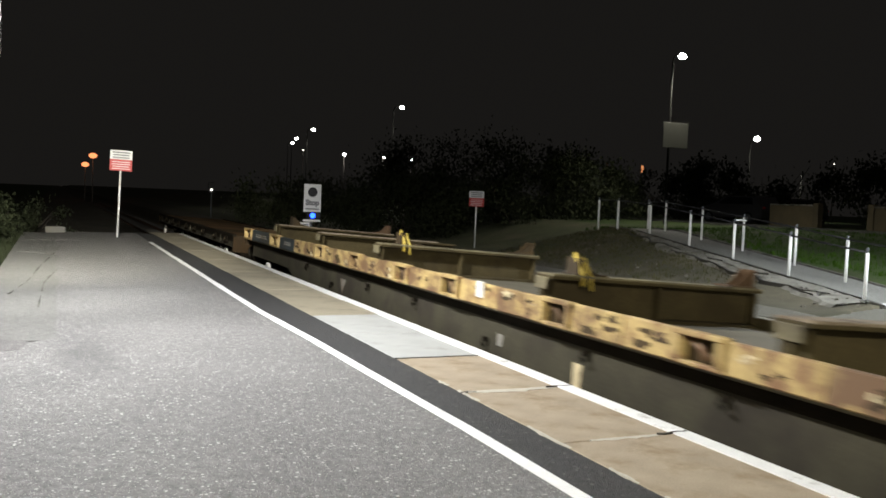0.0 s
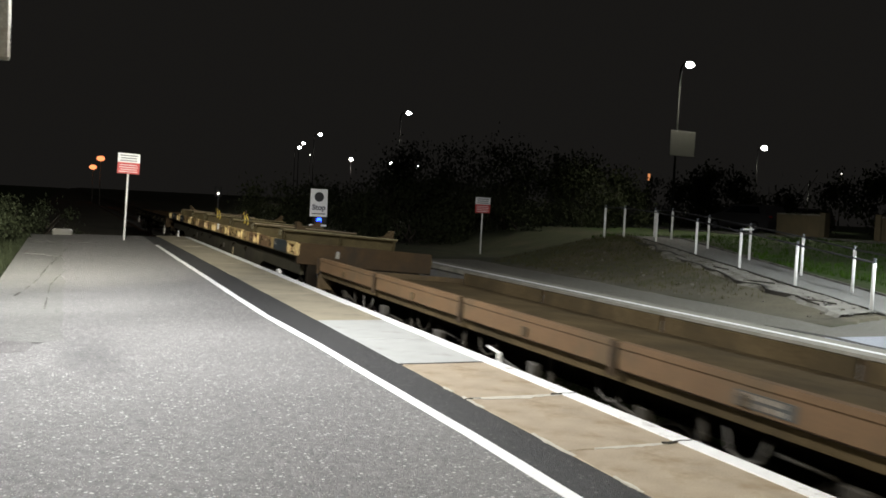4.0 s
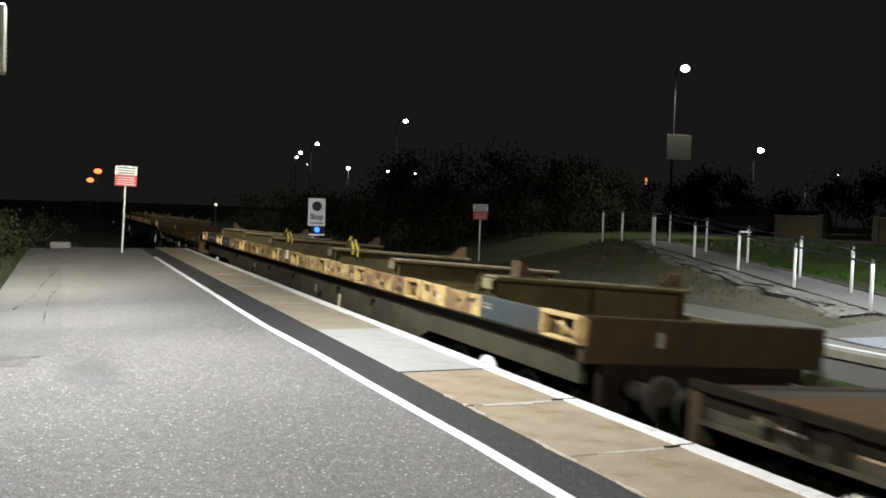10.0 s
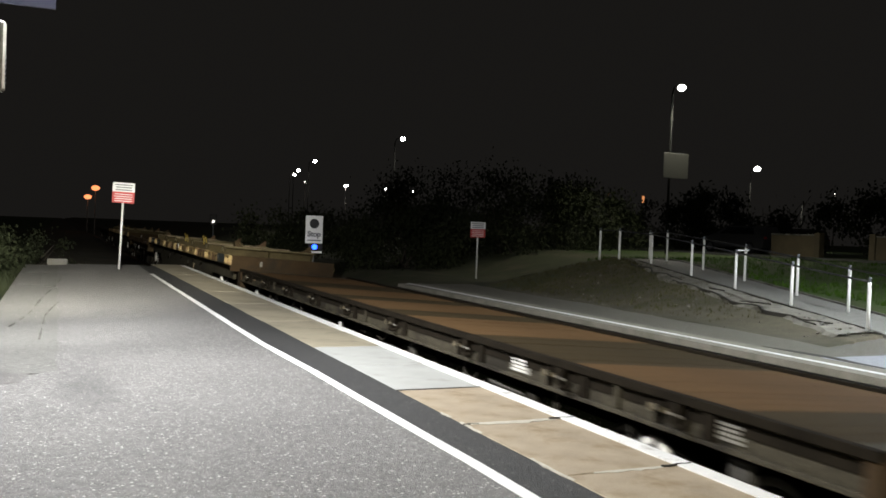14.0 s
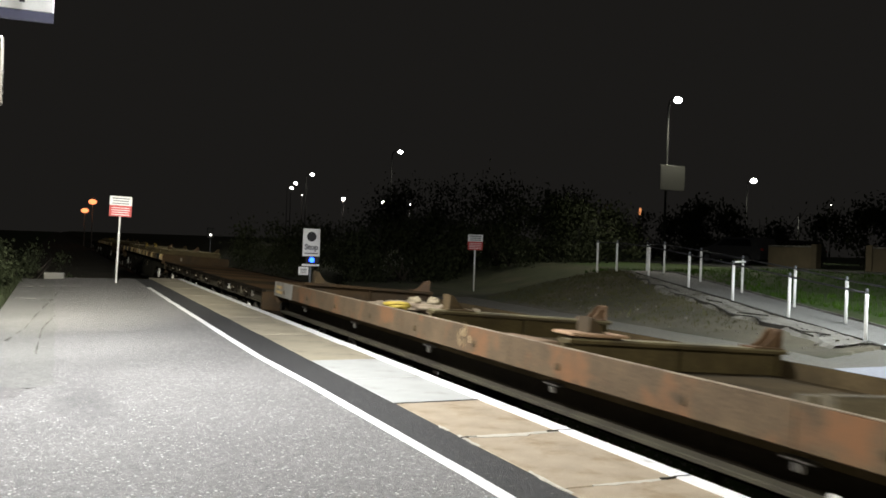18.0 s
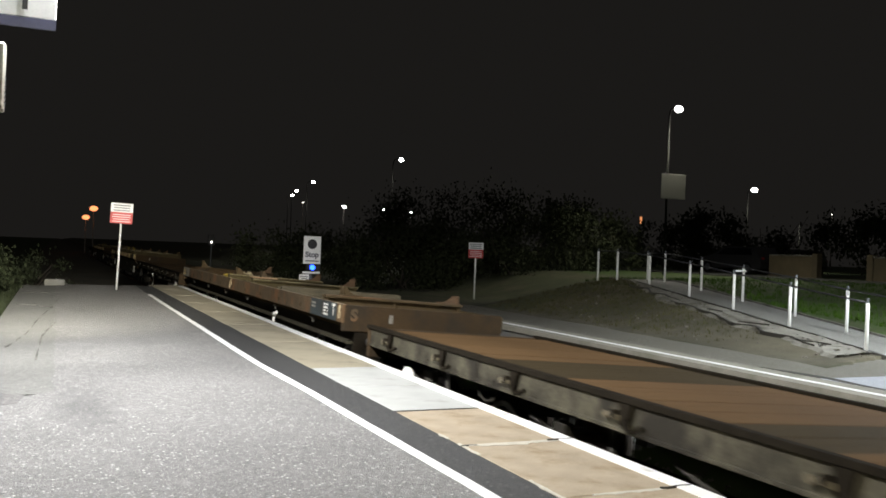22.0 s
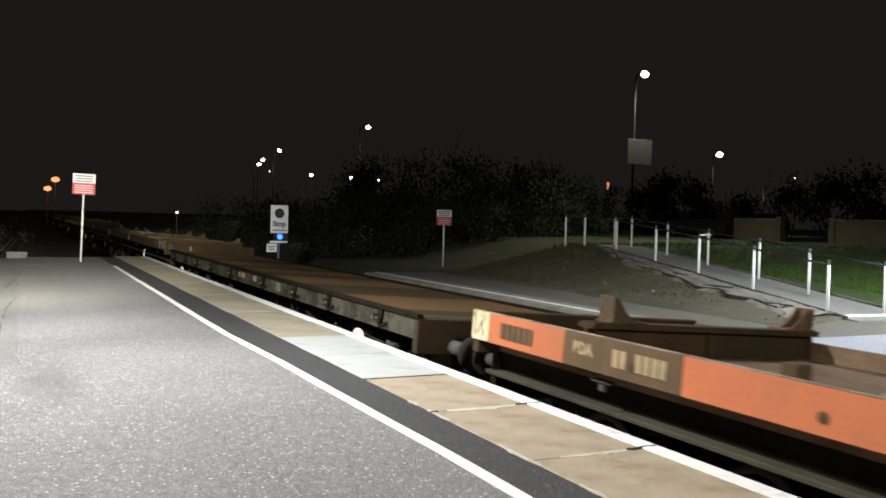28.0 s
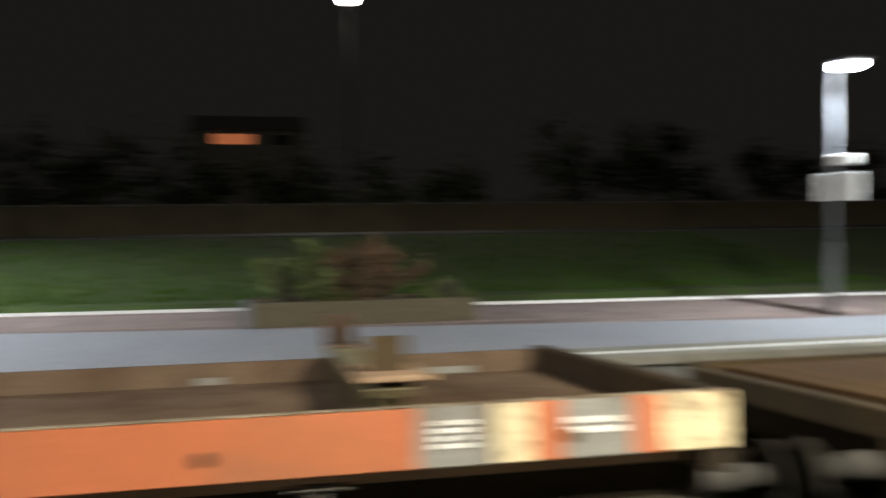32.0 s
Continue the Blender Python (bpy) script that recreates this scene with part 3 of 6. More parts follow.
strip("edge_line", M["line_white"], lambda y: 4.03, lambda y: 4.17, -60, 32.4, -0.02, 0.016, "thick white painted line on the platform edge", step=0.35, wob0=0.008, wob1=0.005)

coping = tagged(new("coping"), "row of worn sandy concrete coping slabs on the platform edge", "coping", kind="structure")


def slab_mesh(name, material, length):
    bm = bmesh.new()
    cuboid(bm, 0, 1.06, 0, length - 0.018, -0.12, 0, 0.008)
    return mesh(name, bm, material)


SLABS = {k: slab_mesh("slab", M[k], 1.57) for k in ("slab_tan", "slab_cream", "slab_grey")}
for i in range(-16, 16):
    y = 8.1 + 1.57 * i
    kind = "slab_grey" if i in (0, 1) else ("slab_tan" if i < 0 else "slab_cream")
    rr = random.Random(i + 40)
    piece("slab", SLABS[kind], coping, pose(3.11, y + 0.009, rr.uniform(-0.002, 0.004), 0, rr.uniform(-0.25, 0.25), rr.uniform(-0.25, 0.25)))
for y, x0, w in ((6.53, 3.17, 0.09), (4.96, 3.35, 0.05), (8.1, 3.1, 0.02)):
    bm = bmesh.new()
    pts = []
    rr = random.Random(int(y * 10))
    n = 14
    for i in range(n + 1):
        pts.append((x0 + (4.04 - x0) * i / n, y - w * (0.35 + rr.uniform(0, 0.6)) * (0.5 + math.sin(math.pi * min(1, i / n * 1.1)) * 0.8)))
    for i in range(n, -1, -1):
        pts.append((x0 + (4.04 - x0) * i / n, y + w * (0.12 + rr.uniform(0, 0.25))))
    prism(bm, pts, 2, -0.02, 0.007)
    part("mortar_patch", bm, M["mortar"] if w > 0.03 else M["asphalt_dark"], coping)

rr = random.Random(12)
y = 1.2
while y < 7.2:
    d = rr.uniform(0.15, 0.6)
    if rr.random() < 0.75:
        n = 8
        pts = [(3.125 + rr.uniform(-0.005, 0.012), y + d * i / n) for i in range(n + 1)] + [(3.112 - rr.uniform(0.0, 0.026) * math.sin(math.pi * i / n), y + d * i / n) for i in range(n, -1, -1)]
        bm = bmesh.new()
        prism(bm, pts, 2, -0.03, 0.004)
        part("mortar_fillet", bm, M["mortar"], coping, "crumbling pale mortar")
    y += d + rr.uniform(0.02, 0.3)

for name, pts, material in (("asphalt_patch", [(-0.95, 9.0), (-0.3, 9.25), (-0.24, 9.7), (-0.6, 9.95), (-0.95, 9.9)], "asphalt_patch"),):
    bm = bmesh.new()
    prism(bm, pts, 2, -0.03, 0.003)
    tagged(part(name, bm, M[material]), "darker sharp-edged patch in the platform asphalt", "patch", kind="structure")
for k, pts in enumerate(([(0.03, 17.9), (-0.09, 16.6), (-0.17, 15.5), (-0.2, 12.5)], [(0.2, 26.9), (-0.03, 22.2), (-0.26, 19.0), (-0.42, 15.7), (-0.67, 13.5)], [(-0.8, 22.6), (-0.39, 22.4), (0.06, 21.5)], [(-0.9, 27.2), (0, 27.5), (0.7, 27.4)])):
    bm = bmesh.new()
    rr = random.Random(k)
    for (xa, ya), (xb, yb) in zip(pts, pts[1:]):
        for i in range(5):
            f0, f1 = i / 5, (i + 1) / 5
            w = rr.uniform(0.004, 0.015)
            if rr.random() < 0.35:
                continue
            a = (xa + (xb - xa) * f0, ya + (yb - ya) * f0)
            b = (xa + (xb - xa) * f1, ya + (yb - ya) * f1)
            prism(bm, [(a[0] - w, a[1] - w), (a[0] + w, a[1] - w), (b[0] + w, b[1] + w * 0.5), (b[0] - w, b[1] + w * 0.5)], 2, -0.03, 0.005 + 0.001 * (i % 2))
    tagged(part("pavement_crack", bm, M["concrete_dark"]), "dirt-filled crack in the concrete margin", "crack", kind="structure")
for y, runs in ((6.53, ((3.1, 3.24), (3.92, 4.18))), (4.96, ((3.9, 4.16),))):
    for xa, xb in runs:
        bm = bmesh.new()
        rr = random.Random(int(xa * 50))
        up = [(xa + (xb - xa) * i / 6, y + rr.uniform(-0.012, 0.012)) for i in range(7)]
        prism(bm, up + [(x, v - rr.uniform(0.01, 0.022)) for x, v in up[::-1]], 2, -0.02, 0.0185 if xb > 4.1 else 0.009)
        part("joint_crack", bm, M["tar"], coping, "dark open crack in the slab joint")
bm = bmesh.new()
cuboid(bm, -0.32, 0.3, 31.7, 32.1, -0.5, 0.2, 0.02)
tagged(part("concrete_block", bm, M["concrete_old"]), "low weathered concrete block at the platform end", "block")

# ---- track ----
CX, RAIL, CANT = 5.654, -1.041, 3.55  # the track is canted, its far rail lower
bm = bmesh.new()
prism(bm, [(4.15, -1.5), (4.15, -1.19), (4.3, -1.14), (7.1, -1.32), (7.9, -1.5)], 1, -70, 150)
ballast = tagged(part("ballast", bm, M["ballast"]), "bed of dirty grey ballast under the rails", "ballast", kind="stuff")
verts, faces = [], []
rng = random.Random(5)
for _ in range(7000):
    c = Vector((rng.uniform(4.25, 8.6), rng.uniform(-8, 36), 0))
    c.z = -1.14 - 0.064 * (c.x - 4.3) if c.x < 7.1 else -1.49
    q = Euler((rng.uniform(0, 3), rng.uniform(0, 3), rng.uniform(0, 3))).to_matrix()
    s, k = rng.uniform(0.02, 0.045), len(verts)
    verts += [tuple(c + q @ Vector(v) * s) for v in ((1, 0, 0), (-1, 0.2, 0), (0, 1, 0.2), (0, -0.9, 0), (0.1, 0, 0.8), (0, 0.1, -0.8))]
    faces += [(k + a, k + b, k + c2) for a, b, c2 in ((0, 2, 4), (2, 1, 4), (1, 3, 4), (3, 0, 4), (2, 0, 5), (1, 2, 5), (3, 1, 5), (0, 3, 5))]
me = bpy.data.meshes.new("ballast_stones")
me.from_pydata(verts, [], faces)
me.materials.append(M["stone"])
tagged(new("ballast_stones", me), "loose grey ballast stones between the platforms", "ballast", kind="stuff")
track = new("track")
track.matrix_basis = pose(CX, 0, RAIL, 0, CANT, 0)
tagged(track, "single railway track of worn rails on sleepers", "track", kind="structure")
bm = bmesh.new()
cuboid(bm, -1.25, 1.25, -0.125, 0.125, -0.27, -0.15, 0.015)
SLEEPER = mesh("sleeper", bm, M["sleeper"])
for i in range(-30, 90):
    piece("sleeper", SLEEPER, track, pose(0, i * 0.7, 0))
for side in (-1, 1):
    x = side * 0.7525
    bm = bmesh.new()
    prism(bm, [(x - 0.07, -0.15), (x + 0.07, -0.15), (x + 0.07, -0.135), (x + 0.01, -0.11), (x + 0.01, -0.04), (x + 0.034, -0.03), (x + 0.034, -0.007), (x - 0.034, -0.007), (x - 0.034, -0.03), (x - 0.01, -0.04), (x - 0.01, -0.11), (x - 0.07, -0.135)], 1, -70, 150)
    part("rail", bm, M["rail"], track)
    box_part("rail_head", track, M["rail_head"], x - 0.03, x + 0.03, -70, 150, -0.008, 0, label="polished running surface")

# ---- far platform ----
edge_wall("platform_far", 9.3, 12.3, -60, 24.2, -0.08, "far platform core with grimy concrete edge wall", "concrete_old")
edge_wall("platform_far_wide", 12.3, 16.3, -60, 10.9, -0.08, "wide paved part of the far platform")
strip("far_coping", M["concrete"], lambda y: 9.22, lambda y: 9.95, -60, 24.2, -0.1, 0.0, "grey concrete coping of the far platform")
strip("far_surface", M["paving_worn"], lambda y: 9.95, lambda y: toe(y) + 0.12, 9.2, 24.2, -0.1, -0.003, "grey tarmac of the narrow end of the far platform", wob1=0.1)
strip("far_edge_line", M["line_white"], lambda y: 9.5, lambda y: 9.6, -60, 24.2, -0.02, 0.006, "white painted line near the far platform edge", wob0=0.01, wob1=0.01)


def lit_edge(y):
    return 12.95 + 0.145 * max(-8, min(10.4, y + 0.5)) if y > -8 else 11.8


strip("far_forecourt", M["forecourt"], lambda y: 9.95, lit_edge, -60, 9.2, -0.1, -0.002, "forecourt tarmac of the far platform, lamplight in its pale colour", wob1=0.02)
strip("far_surface", M["paving_worn"], lambda y: bank_end(y) - 0.15, lambda y: max(lit_edge(y), bank_end(y)), 9.2, 11.0, -0.1, -0.007, "dim grey tarmac round the foot of the earth bank")
bm = bmesh.new()
prism(bm, [(9.97, 7.9), (10.05, 7.85), (10.09, 8.6), (10.2, 9.1), (10.16, 9.7), (10.0, 10.4), (9.98, 9.7), (10.03, 9.2), (9.98, 8.7)], 2, -0.02, 0.003)
tagged(part("tar_patch", bm, M["tar"]), "dark streak in the far platform surface", "patch", kind="structure")
pink = strip("brick_paving", M["pink_bed"], lit_edge, lambda y: 15.6 + 0.07 * max(-20, min(11, y)), -60, 10.8, -0.1, -0.012, "bed of pinkish block paving behind the forecourt")
bm = bmesh.new()
cuboid(bm, 0.01, 0.59, 0.01, 0.59, -0.03, 0, 0.006)
PAVER = mesh("paver", bm, M["pink_paving"])
for j in range(-24, 18):
    for i in range(7):
        y = j * 0.6
        x = 12.3 + i * 0.6
        if lit_edge(y) + 0.02 < x and x + 0.6 < 15.55 + 0.07 * y:
            piece("paver", PAVER, pink, pose(x, y, 0.002))
strip("grass_kerb", M["line_white"], lambda y: 15.6 + 0.07 * max(-20, min(11, y)), lambda y: 15.68 + 0.07 * max(-20, min(11, y)), -45, 10.9, -0.2, 0.035, "white-painted kerb between paving and grass")
bm = bmesh.new()
prism(bm, [(13.5, 11.15), (13.5, 11.03), (16.35, 10.87), (16.4, 10.95)], 2, -0.2, 0.06)
tagged(part("grass_kerb", bm, M["line_white"]), "white-painted kerb across the foot of the ramp", "kerb", kind="structure")

# ---- ramped footpath with posts ----
bm = bmesh.new()
rows = []
for i in range(30):
    y = 10.6 + 14.0 * i / 29
    x, z = ramp_x(y), ramp_z(y) + 0.004
    rows.append([bm.verts.new(v) for v in ((x, y, z - 0.3), (x, y, z), (x + 1.75, y, z), (x + 1.75, y, z - 0.3))])
for p, q in zip(rows, rows[1:]):
    for k in range(4):
        bm.faces.new((p[k], p[(k + 1) % 4], q[(k + 1) % 4], q[k]))
tagged(part("footpath", bm, M["paving_grey"]), "pale tarmac footpath ramping up beside the grass", "path", kind="structure")
bm = bmesh.new()
for off in (-0.06, 1.75):
    prev = None
    for i in range(30):
        y = 10.9 + 13.6 * i / 29
        x, z = ramp_x(y) + off, ramp_z(y)
        cur = [bm.verts.new(v) for v in ((x, y, z - 0.3), (x, y, z + 0.05), (x + 0.07, y, z + 0.05), (x + 0.07, y, z - 0.3))]
        if prev:
            for k in range(4):
                bm.faces.new((prev[k], prev[(k + 1) % 4], cur[(k + 1) % 4], cur[k]))
        prev = cur
tagged(part("path_edging", bm, M["concrete_dark"]), "dark timber edging boards along the footpath", "edging", kind="structure")

bm = bmesh.new()
rows = []
for i in range(70):
    y = 11.2 + 11.4 * i / 69
    rx = ramp_x(y) - 0.08
    w = 0.98 + 0.35 * noise.noise((y * 1.1, 3, 0)) + 0.1 * noise.noise((y * 5, 3, 0))
    w *= min(1.0, (22.8 - y) / 4)
    cols = []
    for k in range(6):
        x = rx - w * k / 5
        cols.append(bm.verts.new((x, y, ground_z(x, y) + 0.05 + 0.035 * noise.noise((x * 6, y * 6, 1)) - (0.12 if k == 5 else 0))))
    rows.append(cols)
for p, q in zip(rows, rows[1:]):
    for k in range(5):
        bm.faces.new((p[k], p[k + 1], q[k + 1], q[k]))
tagged(part("path_haunch", bm, M["haunch_grey"]), "crumbling concrete haunch below the footpath edge", "haunch", kind="structure")
for k, (off, y0, y1) in enumerate(((0.13, 11.4, 22.0), (0.86, 12.0, 18.2), (0.62, 18.0, 21.6), (0.45, 14.2, 14.9), (0.5, 16.0, 16.5), (0.6, 11.9, 12.8))):
    bm = bmesh.new()
    rr = random.Random(k + 2)
    prev = None
    n = max(8, int((y1 - y0) * 6))
    for i in range(n + 1):
        y = y0 + (y1 - y0) * i / n
        x = ramp_x(y) - off - (0.25 * (y - y0) / (y1 - y0) if k > 2 else 0) + (0.05 if k == 0 else 0.2) * noise.noise((y * 1.3, k * 5, 0)) + 0.05 * noise.noise((y * 5, k * 7, 0))
        w = max(0.004, 0.022 + 0.035 * noise.noise((y * 2.1, k * 3, 5)) + 0.012 * rr.random()) * min(1.0, 3.0 * min(i, n - i) / n + 0.05)
        z = ground_z(x, y) + 0.075
        cur = [bm.verts.new(v) for v in ((x - w, y, z - 0.1), (x - w, y, z), (x + w, y, z), (x + w, y, z - 0.1))]
        if prev:
            for j in range(3):
                bm.faces.new((prev[j], prev[j + 1], cur[j + 1], cur[j]))
        prev = cur
    tagged(part("haunch_crack", bm, M["tar"]), "dark crack along the broken concrete haunch", "crack", kind="structure")
verts, faces = [], []
rng = random.Random(77)
for _ in range(110):
    y = rng.uniform(11, 22)
    x = rng.uniform(toe(y) + 0.15, ramp_x(y) - 0.2)
    c = Vector((x, y, ground_z(x, y) + 0.01))
    q = Euler((rng.uniform(0, 3), rng.uniform(0, 3), rng.uniform(0, 3))).to_matrix()
    s2, k = rng.choice((0.012, 0.015, 0.02, 0.025, 0.03, 0.05)), len(verts)
    verts += [tuple(c + q @ Vector(v) * s2) for v in ((1, 0, 0), (-1, 0.2, 0), (0, 1, 0.2), (0, -0.9, 0), (0.1, 0, 0.8), (0, 0.1, -0.8))]
    faces += [(k + a, k + b, k + c2) for a, b, c2 in ((0, 2, 4), (2, 1, 4), (1, 3, 4), (3, 0, 4), (2, 0, 5), (1, 2, 5), (3, 1, 5), (0, 3, 5))]
me = bpy.data.meshes.new("bank_stones")
me.from_pydata(verts, [], faces)
me.materials.append(M["stone"])
tagged(new("bank_stones", me), "scattered pale stones on the earth bank", "stones", kind="stuff")
bm = bmesh.new()
rng = random.Random(31)
for _ in range(30):
    y = 11.15 + 2.2 * rng.random() ** 1.6
    x = ramp_x(y) - 0.1 - 0.75 * rng.random()
    r = rng.uniform(0.015, 0.05)
    k = len(bm.verts)
    bmesh.ops.create_icosphere(bm, subdivisions=1, radius=r, matrix=pose(x, y, ground_z(x, y) + 0.05, 0, 0, rng.uniform(0, 90)) @ Matrix.Diagonal((1.3, 1, 0.6, 1)))
    bm.verts.ensure_lookup_table()
    for v in bm.verts[k:]:
        v.co += Vector((rng.uniform(-0.3, 0.3), rng.uniform(-0.3, 0.3), rng.uniform(-0.25, 0.25))) * r
tagged(part("haunch_rubble", bm, M["concrete_old"]), "broken concrete lumps at the foot of the haunch", "rubble", kind="stuff")


def railing_post(x, y, z, h):
    t = thing("railing_post", pose(x, y, z), "white-sleeved steel railing post beside the footpath", "post", "posts along the ramped footpath")
    bm = bmesh.new()
    rod(bm, (0, 0, -0.1), (0, 0, h * 0.93), 0.034, 0.034, 12)
    part("sleeve", bm, M["post_white"], t)
    bm = bmesh.new()
    rod(bm, (0, 0, h * 0.93), (0, 0, h), 0.026, 0.026, 10)
    rod(bm, (0, 0, h), (0, 0, h + 0.02), 0.036, 0.028, 10)
    part("cap", bm, M["galvanised"], t)
    return (x, y, z + h)


front = [(13.41, 11.35), (14.1, 13.85), (14.85, 16.35), (15.55, 18.8), (16.2, 21.4), (16.1, 22.9), (16.05, 23.9)]
back = [(14.76, 11.2), (15.24, 13.4), (16.05, 15.6), (16.75, 18.1), (17.3, 20.4), (17.7, 22.6), (18.35, 24.35)]
tops = [[railing_post(x, y, ramp_z(y) + 0.0, 0.97) for x, y in row] for row in (front, back)]
for row in tops:
    t = thing("handrail", pose(0, 0, 0), "thin black tubular handrail along the railing posts", "handrail")
    for a, b in zip(row, row[1:]):
        bm = bmesh.new()
        rod(bm, (a[0], a[1], a[2] - 0.06), (b[0], b[1], b[2] - 0.06), 0.02, 0.02, 8)
        part("rail_tube", bm, M["black"], t)
for a, b in zip(tops[0][2:3], tops[1][2:3]):
    bm = bmesh.new()
    rod(bm, a, (a[0] + 0.45, a[1] + 0.1, a[2] + 0.0), 0.02, 0.02, 8)
    tagged(part("handrail_end", bm, M["post_white"]), "short white handrail end across the path", "handrail")


# ---- lamps, signs and posts ----
def lantern_column(x, y, base, height, reach, label, glow_material):
    """A platform lamp: stepped column, short arm and a flat lantern."""
    t = thing("platform_lamp", pose(x, y, base), label, "lamp")
    bm = bmesh.new()
    rod(bm, (0, 0, -0.2), (0, 0, 1.05), 0.085, 0.085, 16)
    rod(bm, (0, 0, 1.05), (0, 0, 1.15), 0.085, 0.058, 16)
    part("base_sleeve", bm, M["galvanised"], t)
    bm = bmesh.new()
    rod(bm, (0, 0, 1.15), (0, 0, height), 0.058, 0.045, 14)
    part("column", bm, M["galvanised"], t)
    bm = bmesh.new()
    s = -1 if reach < 0 else 1
    rod(bm, (0, 0, height - 0.05), (reach * 0.6, 0, height + 0.03), 0.03, 0.028, 10)
    part("arm", bm, M["galvanised"], t)
    bm = bmesh.new()
    cuboid(bm, min(s * 0.06, reach), max(s * 0.06, reach), -0.16, 0.16, height + 0.05, height + 0.12, 0.03)
    part("housing", bm, M["galvanised"], t)
    bm = bmesh.new()
    bmesh.ops.create_uvsphere(bm, u_segments=18, v_segments=10, radius=0.5, matrix=Matrix.Translation((reach * 0.5, 0, height + 0.01)) @ Matrix.Diagonal((abs(reach) * 0.92, 0.3, 0.2, 1)))
    part("diffuser", bm, glow_material, t, "glowing white diffuser")
    return t


near_lamp = lantern_column(-0.68, 9.7, -0.01, 5.25, 1.0, "galvanised lamp column with a number board on the platform", M["lantern_glow"])
bm = bmesh.new()
cuboid(bm, -0.09, 0.15, -0.09, 0.09, 2.82, 3.5, 0.02)
part("speaker_box", bm, M["grey_paint"], near_lamp, "grey metal equipment box with a dark grille")
for i in range(6):
    box_part("grille_bar", near_lamp, M["black"], 0.152, 0.158, -0.06, 0.06, 2.9 + i * 0.05, 2.92 + i * 0.05)
for z in (1.6, 2.5):
    bm = bmesh.new()
    rod(bm, (0, 0, z), (0, 0, z + 0.05), 0.066, 0.066, 14)
    part("band", bm, M["black"], near_lamp)
# columns out of view, added to carry the two unseen lamps
lantern_column(-0.68, -4.5, -0.01, 5.25, 0.6, "unseen lamp column added beside the platform back for light", M["lantern_glow"])
lantern_column(-0.68, -24, -0.01, 5.25, 0.6, "unseen lamp column added at the other end of the platform", M["lantern_glow"])


def words(text, size, material, m, parent, name="lettering", squeeze=1.0, bold=0.0):
    cu = bpy.data.curves.new(name, "FONT")
    cu.body, cu.size, cu.align_x, cu.align_y, cu.extrude, cu.offset = text, size, "CENTER", "CENTER", 0.001, bold
    tmp = new(name, cu)
    deps = bpy.context.evaluated_depsgraph_get()
    me = bpy.data.meshes.new_from_object(tmp.evaluated_get(deps))
    bpy.data.objects.remove(tmp)
    me.materials.clear()
    me.materials.append(material)
    ob = new(name, me)
    ob.parent = parent
    ob.matrix_basis = m @ Matrix.Diagonal((squeeze, 1, 1, 1))
    return ob


UP = pose(0, 0, 0, 90)
board = thing("platform_number_sign", pose(-0.71, 9.7, 3.675), "white hanging board with a platform number over a blue band", "sign")
box_part("panel", board, M["white"], 0.05, 0.62, -0.02, 0.02, 0.1, 0.62, 0.008)
box_part("band", board, M["band_blue"], 0.05, 0.62, -0.021, 0.021, 0.0, 0.1)
box_part("bracket", board, M["galvanised"], -0.02, 0.06, -0.025, 0.025, 0.12, 0.18)
box_part("bracket", board, M["galvanised"], -0.02, 0.06, -0.025, 0.025, 0.46, 0.52)
words("1", 0.52, M["black"], pose(0.33, -0.024, 0.33) @ UP, board)


def bars(parent, material, x0, x1, y, z0, z1, count, thick, seed=1):
    """Small lettering that cannot be read, as plain bars."""
    rr = random.Random(seed)
    for i in range(count):
        z = z1 - (z1 - z0) * (i + 0.5) / count
        cut = rr.uniform(0.0, 0.25) * (x1 - x0) / 2
        box_part("text_bar", parent, material, x0 + cut, x1 - cut, y - 0.004, y, z - thick / 2, z + thick / 2)


def limit_sign(x, y, base, top, w, h, label, turn=0.0, lean=0.0):
    t = thing("warning_sign", pose(x, y, base, 0, lean, turn), label, "sign", "warning signs at the platform ends")
    bm = bmesh.new()
    rod(bm, (0, 0.03, -0.1), (0, 0.03, top), 0.032, 0.032, 12)
    part("post", bm, M["post_white"], t)
    box_part("white_panel", t, M["white"], -w / 2, w / 2, -0.03, -0.005, top - h * 0.45, top, 0.004)
    box_part("red_panel", t, M["red_sign"], -w / 2, w / 2, -0.03, -0.005, top - h, top - h * 0.452, 0.004)
    bars(t, M["grey_text"], -w * 0.42, w * 0.42, -0.031, top - h * 0.42, top - h * 0.05, 3, h * 0.055, 3)
    bars(t, M["white"], -w * 0.42, w * 0.42, -0.031, top - h * 0.96, top - h * 0.52, 4, h * 0.028, 4)
    return t


limit_sign(1.78, 29.4, 0.0, 2.74, 0.66, 0.64, "red and white warning sign on a white platform post", 0, 1.6)
limit_sign(14.9, 30.6, -0.15, 2.14, 0.58, 0.60, "small white and red warning sign on a thin post", -20)

stop = thing("stop_board", pose(7.94, 29, -1.3), "white railway stop board with a black disc and blue light", "sign")
bm = bmesh.new()
rod(bm, (0, 0.05, -0.3), (0, 0.05, 3.2), 0.045, 0.045, 12)
part("post", bm, M["galvanised"], stop)
box_part("panel", stop, M["white"], -0.3, 0.3, -0.02, 0.0, 2.31, 3.25, 0.006)
bm = bmesh.new()
rod(bm, (0, -0.03, 2.98), (0, -0.019, 2.98), 0.165, 0.165, 24)
part("disc", bm, M["black"], stop)
# grey in place of black: glare over the lettering is put into its colour
words("Stop", 0.25, M["grey_text"], pose(0, -0.024, 2.62) @ UP, stop, bold=0.012)
bars(stop, M["black"], -0.24, 0.24, -0.021, 2.36, 2.46, 1, 0.03)
